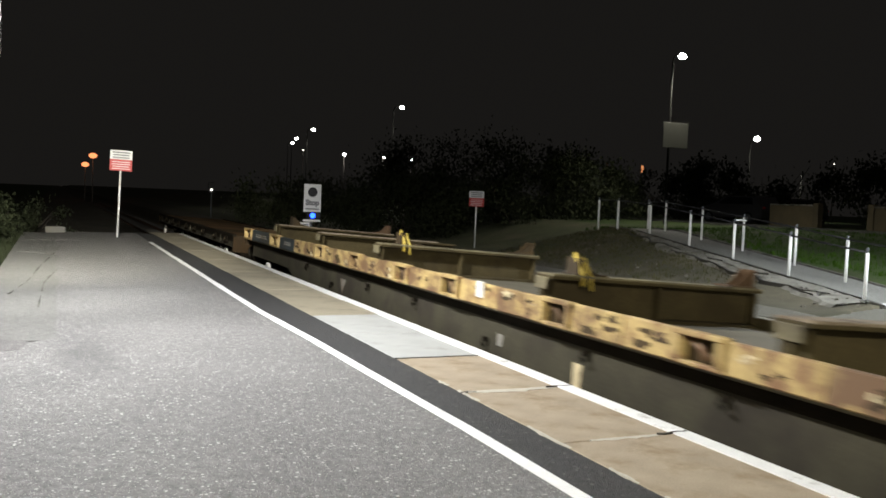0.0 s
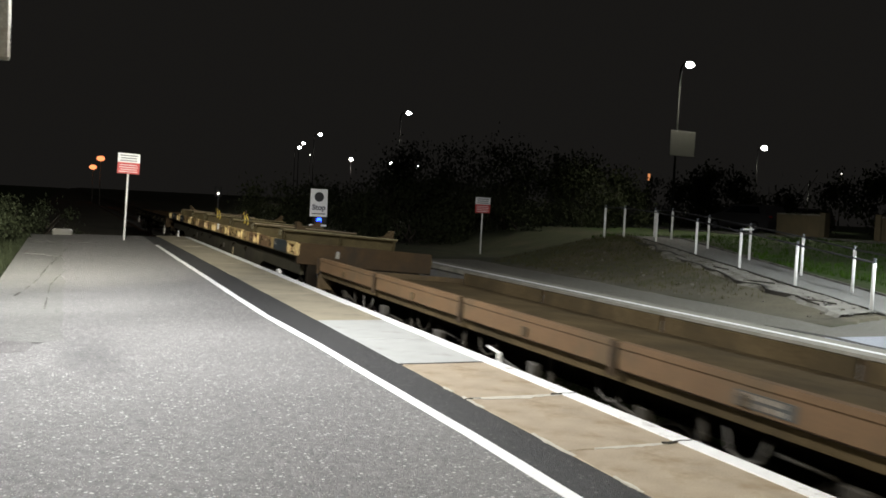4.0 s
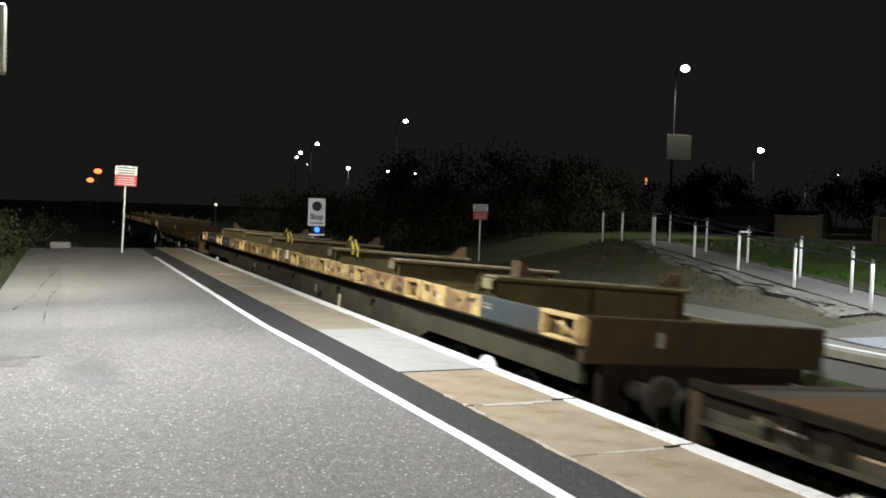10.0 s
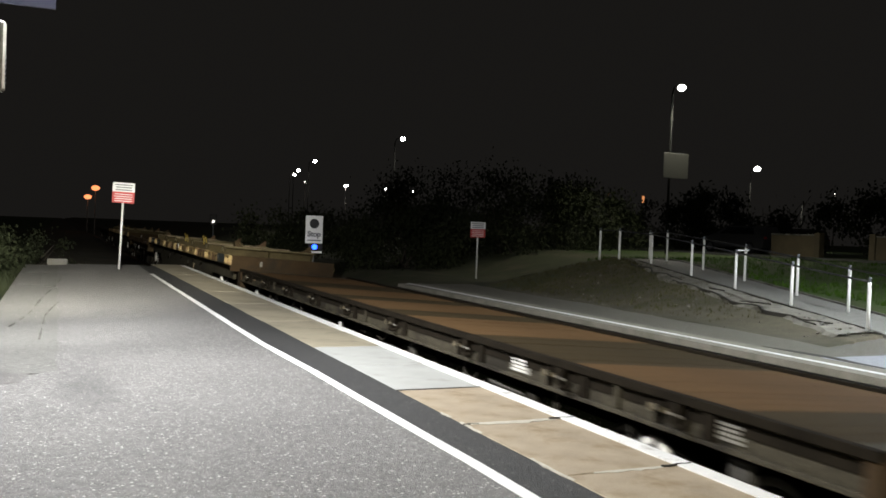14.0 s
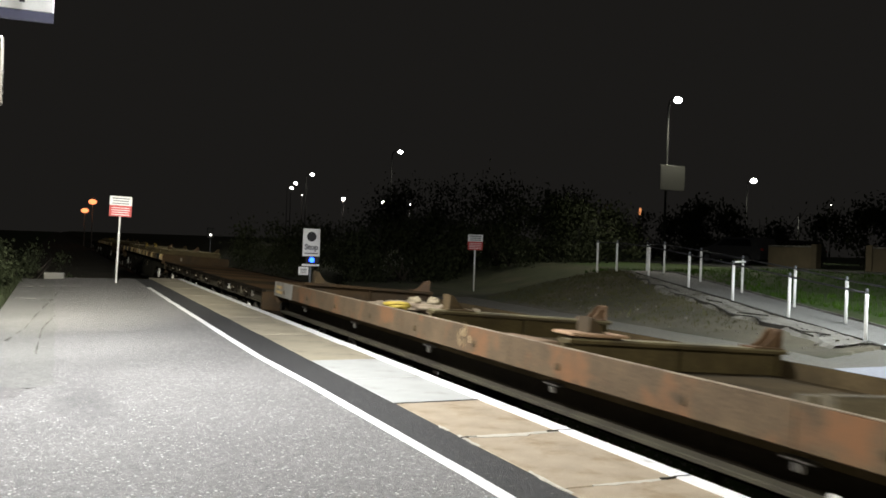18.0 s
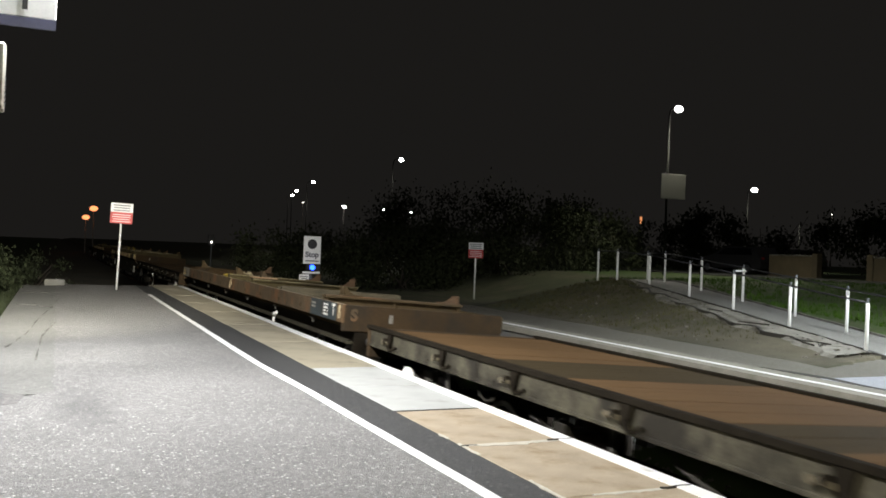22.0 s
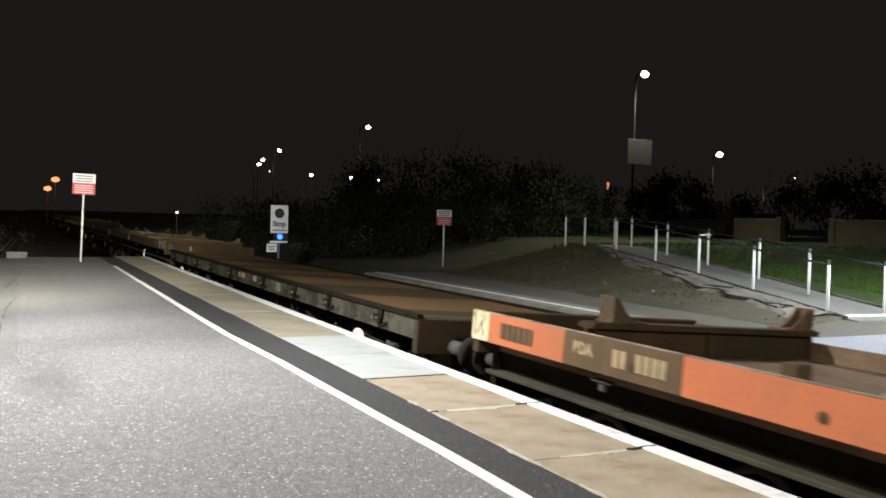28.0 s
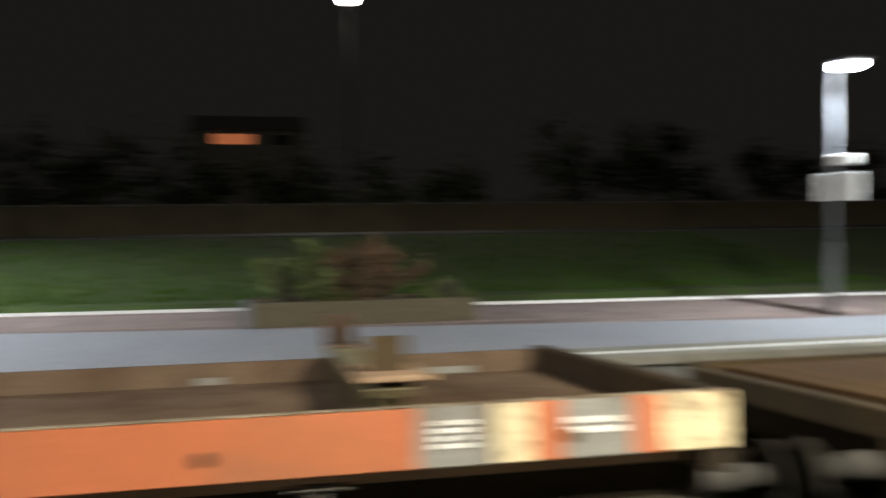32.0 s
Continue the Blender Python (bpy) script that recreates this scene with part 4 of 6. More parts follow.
bm = bmesh.new()
cuboid(bm, -0.2, 0.28, -0.12, 0.03, 2.07, 2.3, 0.02)
part("lamp_box", bm, M["black"], stop)
bm = bmesh.new()
rod(bm, (0.0, -0.15, 2.19), (0.0, -0.12, 2.19), 0.08, 0.09, 16)
part("lens", bm, M["blue_glow"], stop, "lit blue lens")
box_part("strip_plate", stop, M["white"], -0.31, 0.29, -0.03, -0.01, 1.98, 2.05)
box_part("small_plate", stop, M["white"], -0.42, -0.08, -0.03, -0.01, 1.67, 1.95)
bars(stop, M["black"], -0.38, -0.12, -0.031, 1.72, 1.9, 3, 0.025)


def street_lamp(x, y, base, top, label, material, head=0.55, arm=0.7, way=1):
    t = thing("street_lamp", pose(x, y, base), label, "street lamp", "street lamps beyond the station")
    h = top - base
    bm = bmesh.new()
    rod(bm, (0, 0, -0.2), (0, 0, h - 0.32), 0.06, 0.04, 12)
    part("column", bm, M["pole_dark"], t)
    bm = bmesh.new()
    tube(bm, [(0, 0, h - 0.34), (way * 0.02, 0, h - 0.18), (way * arm * 0.2, 0, h - 0.03), (way * arm * 0.5, 0, h + 0.04), (way * arm, 0, h + 0.06)], 0.032, 8)
    part("arm", bm, M["pole_dark"], t)
    bm = bmesh.new()
    bmesh.ops.create_uvsphere(bm, u_segments=14, v_segments=8, radius=0.5, matrix=Matrix.Translation((way * arm, 0, h)) @ Matrix.Diagonal((head * 0.8, head * 0.6, head * 0.55, 1)))
    part("lantern", bm, material, t, "bright glowing lantern")
    return t


lampA = street_lamp(23.42, 29.97, 0.95, 8.0, "tall street lamp with a square sign behind the footpath", M["street_glow"], 0.48, 0.46)
box_part("sign_plate", lampA, M["sign_back"], -0.36, 0.91, -0.08, -0.05, 3.22, 4.27, 0.01, "pale square sign plate seen from behind")
box_part("bracket", lampA, M["sign_back"], -0.09, 0.09, -0.05, 0.09, 3.6, 3.7)
street_lamp(55.0, 59.2, 1.0, 8.0, "street lamp beside the road beyond the field", M["street_glow"], 0.75, 0.7)
street_lamp(39.9, -5.0, 1.0, 11.4, "street lamp high above the road", M["street_glow"], 0.9, 0.4)

far_plamp = lantern_column(16.38, 8.37, 0.0, 5.37, -0.62, "galvanised lamp column with a camera on the far platform", M["lantern_glow"])
bm = bmesh.new()
cuboid(bm, -0.5, -0.02, -0.07, 0.07, 3.05, 3.2, 0.02)
part("camera_housing", bm, M["white"], far_plamp)
bm = bmesh.new()
rod(bm, (-0.05, 0, 3.0), (0.06, 0, 3.0), 0.08, 0.08, 10)
part("clamp", bm, M["galvanised"], far_plamp)
for z in (1.6, 2.1):
    bm = bmesh.new()
    rod(bm, (0, 0, z), (0, 0, z + 0.06), 0.07, 0.07, 14)
    part("band", bm, M["black"], far_plamp)
second = lantern_column(12.2, -9.3, 0.0, 3.8, -0.6, "galvanised lamp column with white boards on the far platform", M["lantern_glow"])
box_part("board", second, M["white"], -0.55, 0.55, -0.1, -0.07, 1.76, 2.2, 0.01, "white notice board on the column")
bm = bmesh.new()
cuboid(bm, -0.5, 0.0, -0.07, 0.07, 2.3, 2.47, 0.02)
part("camera_housing", bm, M["white"], second)


# ---- the train ----
RUN = [0.00, 4.56, 9.13, 13.69, 18.22, 22.76, 27.31, 31.89, 36.54, 41.14, 45.67, 50.21, 54.62, 58.92, 63.10, 67.24, 71.31, 75.31, 79.23, 83.02, 86.72, 90.35, 93.85, 97.03, 99.86, 102.51, 105.02, 107.39, 109.64, 111.81, 113.96, 116.12, 118.27, 120.43]
MOVERS, WHEELS = [], []
W = 1.47
WHEEL_R = 0.43


def wheelset_mesh():
    bm = bmesh.new()
    rod(bm, (-0.95, 0, 0), (0.95, 0, 0), 0.07, 0.07, 12)
    for s in (-1, 1):
        lathe(bm, [(s * x, r) for x, r in ((0.66, WHEEL_R + 0.03), (0.69, WHEEL_R + 0.03), (0.70, WHEEL_R), (0.79, WHEEL_R - 0.004))], (0, 0, 0), 28)
        lathe(bm, [(s * x, r) for x, r in ((0.70, 0.36), (0.80, 0.36), (0.775, 0.30), (0.765, 0.14), (0.82, 0.12), (0.82, 0.03))], (0, 0, 0), 24)
    k = len(bm.faces)
    for s in (-1, 1):
        lathe(bm, [(s * x, r) for x, r in ((0.785, WHEEL_R - 0.002), (0.80, WHEEL_R - 0.006), (0.803, 0.36), (0.79, 0.355))], (0, 0, 0), 28)
    bm.faces.ensure_lookup_table()
    for f in bm.faces[k:]:
        f.material_index = 1
    return mesh("wheelset", bm, (M["wheel"], M["tyre_white"]))


WHEELSET = wheelset_mesh()


def bogie_mesh():
    bm = bmesh.new()
    for s in (-1, 1):
        x = s * 1.05
        prism(bm, [(-1.35, 0.40), (-1.35, 0.62), (-0.75, 0.66), (-0.45, 0.60), (-0.4, 0.36), (0.4, 0.36), (0.45, 0.60), (0.75, 0.66), (1.35, 0.62), (1.35, 0.40), (0.6, 0.40), (0.5, 0.24), (-0.5, 0.24), (-0.6, 0.40)], 0, x - 0.06, x + 0.06)
        for y in (-0.92, 0.92):
            cuboid(bm, x - 0.1, x + 0.1, y - 0.13, y + 0.13, 0.30, 0.56, 0.02)
        for y in (-0.22, 0, 0.22):
            rod(bm, (x, y, 0.36), (x, y, 0.58), 0.085, 0.085, 10)
    cuboid(bm, -1.0, 1.0, -0.25, 0.25, 0.55, 0.80)
    return mesh("bogie", bm, M["running_gear"])


BOGIE = bogie_mesh()


bm = bmesh.new()
lathe(bm, [(-0.03, 0.215), (0.0, 0.225), (0.03, 0.215), (0.035, 0.17), (0.01, 0.1), (0.04, 0.06), (0.05, 0.02)], (0, 0, 0), 26)
BRAKE_WHEEL = mesh("brake_wheel", bm, M["tyre_white"])


def brake_wheel(w, y):
    """White-painted hand brake wheel low on the near side, with a dark slot."""
    b = piece("brake_wheel", BRAKE_WHEEL, w, pose(-1.29, y, 0.76, 0, 0, 180))
    b["label"] = "white-painted hand brake wheel"
    box_part("slot", b, M["underframe"], 0.033, 0.045, -0.07, 0.07, 0.1, 0.14)
    box_part("spindle", b, M["underframe"], -0.25, -0.03, -0.03, 0.03, -0.03, 0.03)


def add_bogie(w, y):
    b = piece("bogie", BOGIE, w, pose(0, y, 0))
    for d in (-0.92, 0.92):
        WHEELS.append((piece("wheelset", WHEELSET, b, pose(0, d, WHEEL_R)), d, WHEEL_R))


def buffer_mesh():
    bm = bmesh.new()
    for profile in ([(0, 0.09), (0.28, 0.09), (0.28, 0.07), (0.5, 0.07)], [(0.5, 0.2), (0.53, 0.2), (0.55, 0.12)]):
        rings = [[bm.verts.new((r * math.cos(2 * math.pi * i / 18), y, r * math.sin(2 * math.pi * i / 18))) for i in range(18)] for y, r in profile]
        for p, q in zip(rings, rings[1:]):
            for i in range(18):
                bm.faces.new((p[i], p[(i + 1) % 18], q[(i + 1) % 18], q[i])).smooth = True
        bm.faces.new(rings[0][::-1])
        bm.faces.new(rings[-1])
    bm.faces.ensure_lookup_table()
    for f in bm.faces[56:]:
        f.material_index = 1
    return mesh("buffer", bm, (M["link_grey"], M["running_gear"]))


BUFFER = buffer_mesh()


def ends(w, L, top, material, low=0.72, label_plate=True):
    """Headstocks, buffers and couplings at both ends."""
    for y, s in ((0, 1), (-L, -1)):
        bm = bmesh.new()
        split = max(low + 0.1, top - 0.43)
        cuboid(bm, -W + 0.02, W - 0.02, min(y, y - s * 0.12), max(y, y - s * 0.12), split, top, 0.012)
        part("headstock", bm, material, w)
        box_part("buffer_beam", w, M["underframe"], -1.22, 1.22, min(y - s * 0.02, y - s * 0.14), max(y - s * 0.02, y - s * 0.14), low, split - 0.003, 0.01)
        for x in (-0.95, 0.95):
            piece("buffer", BUFFER, w, pose(x, y, 1.04, 0, 0, 0 if s > 0 else 180))
        bm = bmesh.new()
        rod(bm, (0, y, 0.98), (0, y + s * 0.3, 0.95), 0.05, 0.04, 10)
        cuboid(bm, -0.06, 0.06, min(y + s * 0.25, y + s * 0.6), max(y + s * 0.25, y + s * 0.6), 0.86, 0.98, 0.02)
        part("coupling", bm, M["underframe"], w)
        bm = bmesh.new()
        tube(bm, [(-0.35, y, 0.95), (-0.355, y + s * 0.1, 0.8), (-0.36, y + s * 0.15, 0.6), (-0.34, y + s * 0.25, 0.5), (-0.3, y + s * 0.45, 0.5)], 0.03)
        part("air_hose", bm, M["black"], w)
        if label_plate:
            box_part("end_plate", w, M["grey_paint"], -0.66, -0.59, min(y, y + s * 0.006), max(y, y + s * 0.006), top - 0.26, top - 0.12)


def number_plate(w, x, y0, y1, z0, z1, rows, material, back=None, seed=2):
    """Painted panel with unreadable stencilled lettering on the near side."""
    if back:
        box_part("panel", w, back, x - 0.005, x, y0, y1, z0, z1)
    rr = random.Random(seed)
    for i in range(rows):
        z = z1 - (z1 - z0) * (i + 0.5) / rows
        t = (z1 - z0) / rows * (0.3 if rows > 1 else 0.44)
        y = y1 - rr.uniform(0.03, 0.1) * (y1 - y0)
        stop_at = y0 + rr.uniform(0.03, 0.12) * (y1 - y0)
        step = max(0.05, t * (1.5 if rows > 1 else 1.35))
        while y - step > stop_at:
            if rr.random() > 0.04:
                box_part("text_bar", w, material, x - 0.008, x - 0.004, y - step * 0.78, y, z - t, z + t)
            y -= step

def beam(w, y, z0, h, x0=-1.3, x1=1.44, wide=0.11, near_stub=True, far_stub=True, pale=False, strap=False, plain=None, plate=False, tall=0.24, seed=0, body="beam", cap_of="beam_top"):
    """A transverse bolster: an I-section with end wedges that hold the load."""
    rr = random.Random(seed + 11)
    bm = bmesh.new()
    prof = [(y - wide, z0), (y + wide, z0), (y + wide, z0 + 0.03), (y + 0.02, z0 + 0.04), (y + 0.02, z0 + h - 0.04), (y + wide, z0 + h - 0.03), (y + wide, z0 + h), (y - wide, z0 + h), (y - wide, z0 + h - 0.03), (y - 0.02, z0 + h - 0.04), (y - 0.02, z0 + 0.04), (y - wide, z0 + 0.03)]
    if plain:
        # a pair of stout timbers laid side by side
        bm.free()
        for k, (c, top) in enumerate(((y - 0.085, h), (y + 0.085, h - 0.03))):
            bm = bmesh.new()
            prism(bm, [(c - 0.07, z0), (c + 0.07, z0), (c + 0.072, z0 + top - 0.03), (c + 0.05, z0 + top), (c - 0.05, z0 + top), (c - 0.072, z0 + top - 0.03)], 0, x0 - 0.04 * k, x1 - 0.06 * k)
            part("timber_bolster", bm, plain, w, "stout worn timber")
        return
    prism(bm, prof, 0, x0, x1)
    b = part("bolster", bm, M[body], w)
    for x in (x0 + 0.06, (x0 + x1) / 2, x1 - 0.06):
        for s in (-1, 1):
            box_part("stiffener", b, M[body], x - 0.012, x + 0.012, y + (0.021 if s > 0 else -wide + 0.03), y + (wide - 0.03 if s > 0 else -0.021), z0 + 0.04, z0 + h - 0.041)
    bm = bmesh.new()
    # caps in beam_top carry the light on the upper flange as colour
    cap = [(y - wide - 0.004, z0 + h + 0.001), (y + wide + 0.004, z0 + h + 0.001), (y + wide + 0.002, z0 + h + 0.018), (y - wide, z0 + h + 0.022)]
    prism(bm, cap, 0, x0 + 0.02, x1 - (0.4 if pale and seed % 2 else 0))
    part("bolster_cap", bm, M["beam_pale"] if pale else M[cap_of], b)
    if plate:
        box_part("bearing_plate", b, M["tan_plate"], x0 - 0.03, x0 + 0.6, y - 0.2, y + 0.17, z0 + h + 0.042, z0 + h + 0.075, 0.008, "tan timber bearing plate")
    for x, on, s in ((x0 + (0.22 if tall > 0.22 else 0.34), near_stub, 1), (x1 - 0.1, far_stub, -1)):
        if on:
            k = tall * rr.uniform(0.85, 1.1)
            zb = z0 + h + 0.02
            bm = bmesh.new()
            cuboid(bm, x - 0.012, x + 0.012, y - 0.11, y + 0.11, zb, zb + k, 0.004)
            for dy in (-0.07, 0.06):
                prism(bm, [(x + s * 0.012, zb), (x + s * 0.012, zb + k * 0.96), (x + s * 0.06, zb + k * 0.92), (x + s * 0.13, zb + k * 0.5), (x + s * 0.2, zb + k * 0.22), (x + s * 0.33, zb)], 1, y + dy - 0.012, y + dy + 0.012)
            cuboid(bm, min(x - s * 0.03, x + s * 0.36), max(x - s * 0.03, x + s * 0.36), y - 0.12, y + 0.12, zb - 0.001, zb + 0.02, 0.004)
            part("wedge", bm, M["rust_bright"] if s < 0 and (seed % 3 == 0 or seed >= 19) else M["rust"], b, "rusty steel end wedge")
    if strap:
        bm = bmesh.new()
        x = x0 + 0.36
        pts = [(x, y + 0.1, z0 + h + 0.02), (x + 0.02, y + 0.06, z0 + h + 0.14), (x, y, z0 + h + 0.23), (x - 0.02, y - 0.06, z0 + h + 0.19), (x + 0.02, y - 0.12, z0 + h + 0.06), (x + 0.01, y - 0.17, z0 + h - 0.08)]
        tube(bm, pts, 0.024, 8)
        tube(bm, [(p[0] + 0.09, p[1] * 1.0 - 0.02, p[2] - 0.04) for p in pts[1:]], 0.018, 8)
        part("strap", bm, M["strap"], b, "yellow ratchet strap")


def underfloor(w, L, depth_top, material, low=0.78):
    """Main girders and brake gear below the floor."""
    for x in (-0.62, 0.62):
        box_part("main_girder", w, material, x - 0.05, x + 0.05, -L + 0.2, -0.2, low, depth_top)
    for i in range(9):
        y = -L * 0.28 - i * L * 0.052
        box_part("cross_member", w, M["underframe"], -0.57, 0.57, y - 0.04, y + 0.04, low + 0.08, depth_top - 0.02)
    bm = bmesh.new()
    rod(bm, (-0.3, -L * 0.4, 0.75), (-0.3, -L * 0.4 - 0.9, 0.75), 0.16, 0.16, 14)
    part("air_reservoir", bm, M["underframe"], w)
    bm = bmesh.new()
    rod(bm, (-1.0, -L * 0.55, 0.8), (-1.0, -L * 0.3, 0.8), 0.025, 0.025, 8)
    part("brake_rod", bm, M["underframe"], w)


def rigging(w, y0, y1, count, seed):
    """Grimy levers, hangers and small boxes that hang below the near side."""
    rr = random.Random(seed)
    for i in range(count):
        y = y0 + (y1 - y0) * (i + rr.uniform(0.1, 0.9)) / count
        x, z = rr.uniform(-1.36, -1.2), rr.uniform(0.9, 1.0)
        bm = bmesh.new()
        kind = i % 4
        if kind == 0:
            rod(bm, (x, y, z), (x + 0.03, y - rr.uniform(0.4, 0.8), z - rr.uniform(0.02, 0.12)), 0.022, 0.018, 7)
            name = "brake_rod"
        elif kind == 1:
            cuboid(bm, x, x + 0.1, y - 0.1, y + rr.uniform(0.06, 0.16), z - 0.09, z + 0.05, 0.015)
            name = "junction_box"
        elif kind == 2:
            prism(bm, [(y - 0.03, 1.09), (y + 0.04, 1.09), (y + 0.02, z - 0.1), (y - 0.05, z - 0.08)], 0, x, x + 0.025)
            rod(bm, (x - 0.02, y - 0.01, z - 0.05), (x + 0.05, y - 0.01, z - 0.05), 0.03, 0.03, 8)
            name = "hanger"
        else:
            tube(bm, [(x, y, 1.08), (x - 0.01, y - 0.06, z + 0.01), (x, y - 0.2, z - 0.04), (x + 0.01, y - 0.34, z), (x + 0.02, y - 0.4, 1.08)], 0.016, 6)
            name = "air_pipe"
        part(name, bm, M["link_grey"] if rr.random() < 0.4 else M["running_gear"], w)


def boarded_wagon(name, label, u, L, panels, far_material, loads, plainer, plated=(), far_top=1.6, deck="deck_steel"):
    """A long flat wagon with low fixed boards, cross bolsters and odd loads."""
    w = thing(name, pose(CX, u, RAIL, 0, CANT, 0), label, "railway wagon", "wagons of the engineering train")
    MOVERS.append((w, u))
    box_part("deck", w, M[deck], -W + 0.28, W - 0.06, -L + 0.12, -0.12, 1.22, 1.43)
    for a, b, material in panels:
        sb = box_part("side_board", w, material, -W - 0.006, -W + 0.055, -b, -a - 0.004, 1.335, 1.63, 0.006)
        # pale strip added for the light on the board's top face
        box_part("worn_edge", sb, M["beam_pale"], -W - 0.008, -W + 0.05, -b + 0.01, -a - 0.014, 1.6305, 1.638, 0.003)
    n = max(4, round(L / 3))
    for i in range(n):
        box_part("far_board", w, far_material, W - 0.055, W, -L + L * i / n + 0.004, -L + L * (i + 1) / n, 1.335, far_top, 0.006)
    for s in (-1, 1):
        bm = bmesh.new()
        a, b, c = s * (W - 0.34), s * (W - 0.3), s * (W - 0.14)
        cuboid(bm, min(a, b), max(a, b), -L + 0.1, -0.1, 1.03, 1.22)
        # web painted black for overhang shade, platform-side ledge painted paler as lit
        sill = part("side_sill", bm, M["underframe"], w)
        box_part("sill_flange", sill, M["girder"] if s < 0 else M["underframe"], min(a, c), max(a, c), -L + 0.1, -0.1, 0.985, 1.029, 0.008, "grimy ledge painted paler for the light on it" if s < 0 else "")
    ends(w, L, 1.63, M["end_rust"])
    underfloor(w, L, 1.22, M["underframe"])
    add_bogie(w, -2.45)
    add_bogie(w, -L + 2.45)
    for i in range(6):
        y = -L * (i + 0.7) / 6.4
        bm = bmesh.new()
        cuboid(bm, -W + 0.08, -W + 0.16, y - 0.13, y + 0.13, 1.24, 1.27, 0.01)
        cuboid(bm, -W + 0.1, -W + 0.14, y - 0.03, y + 0.04, 1.17, 1.24, 0.008)
        part("bracket", bm, M["link_grey"], w, "worn steel bracket")
        bm = bmesh.new()
        cuboid(bm, -W + 0.3, -W + 0.33, y + 0.9, y + 0.98, 0.72, 0.98, 0.008)
        part("hanger", bm, M["girder"], w)
    for i in range(11):
        y = -L * (i + 0.5) / 11
        bm = bmesh.new()
        rod(bm, (-W - 0.02, y, 1.45), (-W, y, 1.45), 0.035, 0.04, 10)
        part("bolt", bm, M["rust"], w)
    for k, y in enumerate(loads):
        low = k == len(loads) - 1 and k not in plated
        dark = {"body": "end_rust", "cap_of": "end_rust"} if k == 0 else {"body": "rust", "cap_of": "rust_panel", "tall": 0.16} if low else {}
        beam(w, y, 1.335, 0.36, seed=k + int(L), plain=plainer.get(k), plate=k in plated, **dark)
    return w


def sack_heap(w, y, x, count, seed, material, label, z=1.43, r=0.2):
    rr = random.Random(seed)
    for i in range(count):
        bm = bmesh.new()
        s = r * rr.uniform(0.7, 1.2)
        bmesh.ops.create_icosphere(bm, subdivisions=3, radius=1.0)
        for v in bm.verts:
            p = v.co + Vector((i * 3.1, seed, 0))
            v.co *= 0.8 + 0.4 * noise.noise(p * 1.5) + 0.5 * abs(noise.noise(p * 2.6))
        bmesh.ops.transform(bm, matrix=pose(x + rr.uniform(-0.45, 0.45), y + rr.uniform(-0.7, 0.7), z + s * 0.6 + rr.uniform(0, 0.2), rr.uniform(-20, 20), rr.uniform(-20, 20), rr.uniform(0, 180)) @ Matrix.Diagonal((s * 1.5, s, s * 0.75, 1)), verts=bm.verts)
        for f in bm.faces:
            f.smooth = True
        part("sack", bm, material, w, label)


def crumpled_sheet(w, x, y, sx, sy, h, material, label, seed, z=1.431):
    """A sheet thrown down in folds: a ridged mound that meets the deck at a ragged rim."""
    bm = bmesh.new()
    n = 26
    g = []
    for i in range(n + 1):
        row = []
        for j in range(n + 1):
            u, v = 2 * i / n - 1, 2 * j / n - 1
            r = math.hypot(u, v)
            k = 1 + 0.25 * noise.noise((u * 1.5, v * 1.5, seed))
            fold = abs(noise.noise((u * 2.6 + seed, v * 2.1, 1.0))) + 0.5 * abs(noise.noise((u * 6, v * 5, seed * 2.0)))
            rise = h * max(0.0, 1 - r * r / 1.6) * (0.35 + 1.3 * fold)
            row.append(bm.verts.new((x + u * sx * k, y + v * sy * k, z + 0.012 + rise)))
        g.append(row)
    for a, b in zip(g, g[1:]):
        for i in range(n):
            bm.faces.new((a[i], b[i], b[i + 1], a[i + 1]))
    bmesh.ops.solidify(bm, geom=bm.faces[:], thickness=0.008)
    part("sheet", bm, material, w, label)


def coil(w, x, y, z, r, turns, material, label, seed=0):
    bm = bmesh.new()
    pts = []
    for i in range(turns * 14 + 1):
        a = i / 14 * 2 * math.pi
        k = 1 + 0.45 * noise.noise((i * 0.11, seed * 3.0, 0))
        pts.append((x + math.cos(a) * r * k, y + math.sin(a) * r * (1.1 + 0.5 * k), z + 0.03 * i / 14 + 0.05 * noise.noise((i * 0.23, seed, 4))))
    tube(bm, pts, 0.032)
    part("hose", bm, material, w, label)


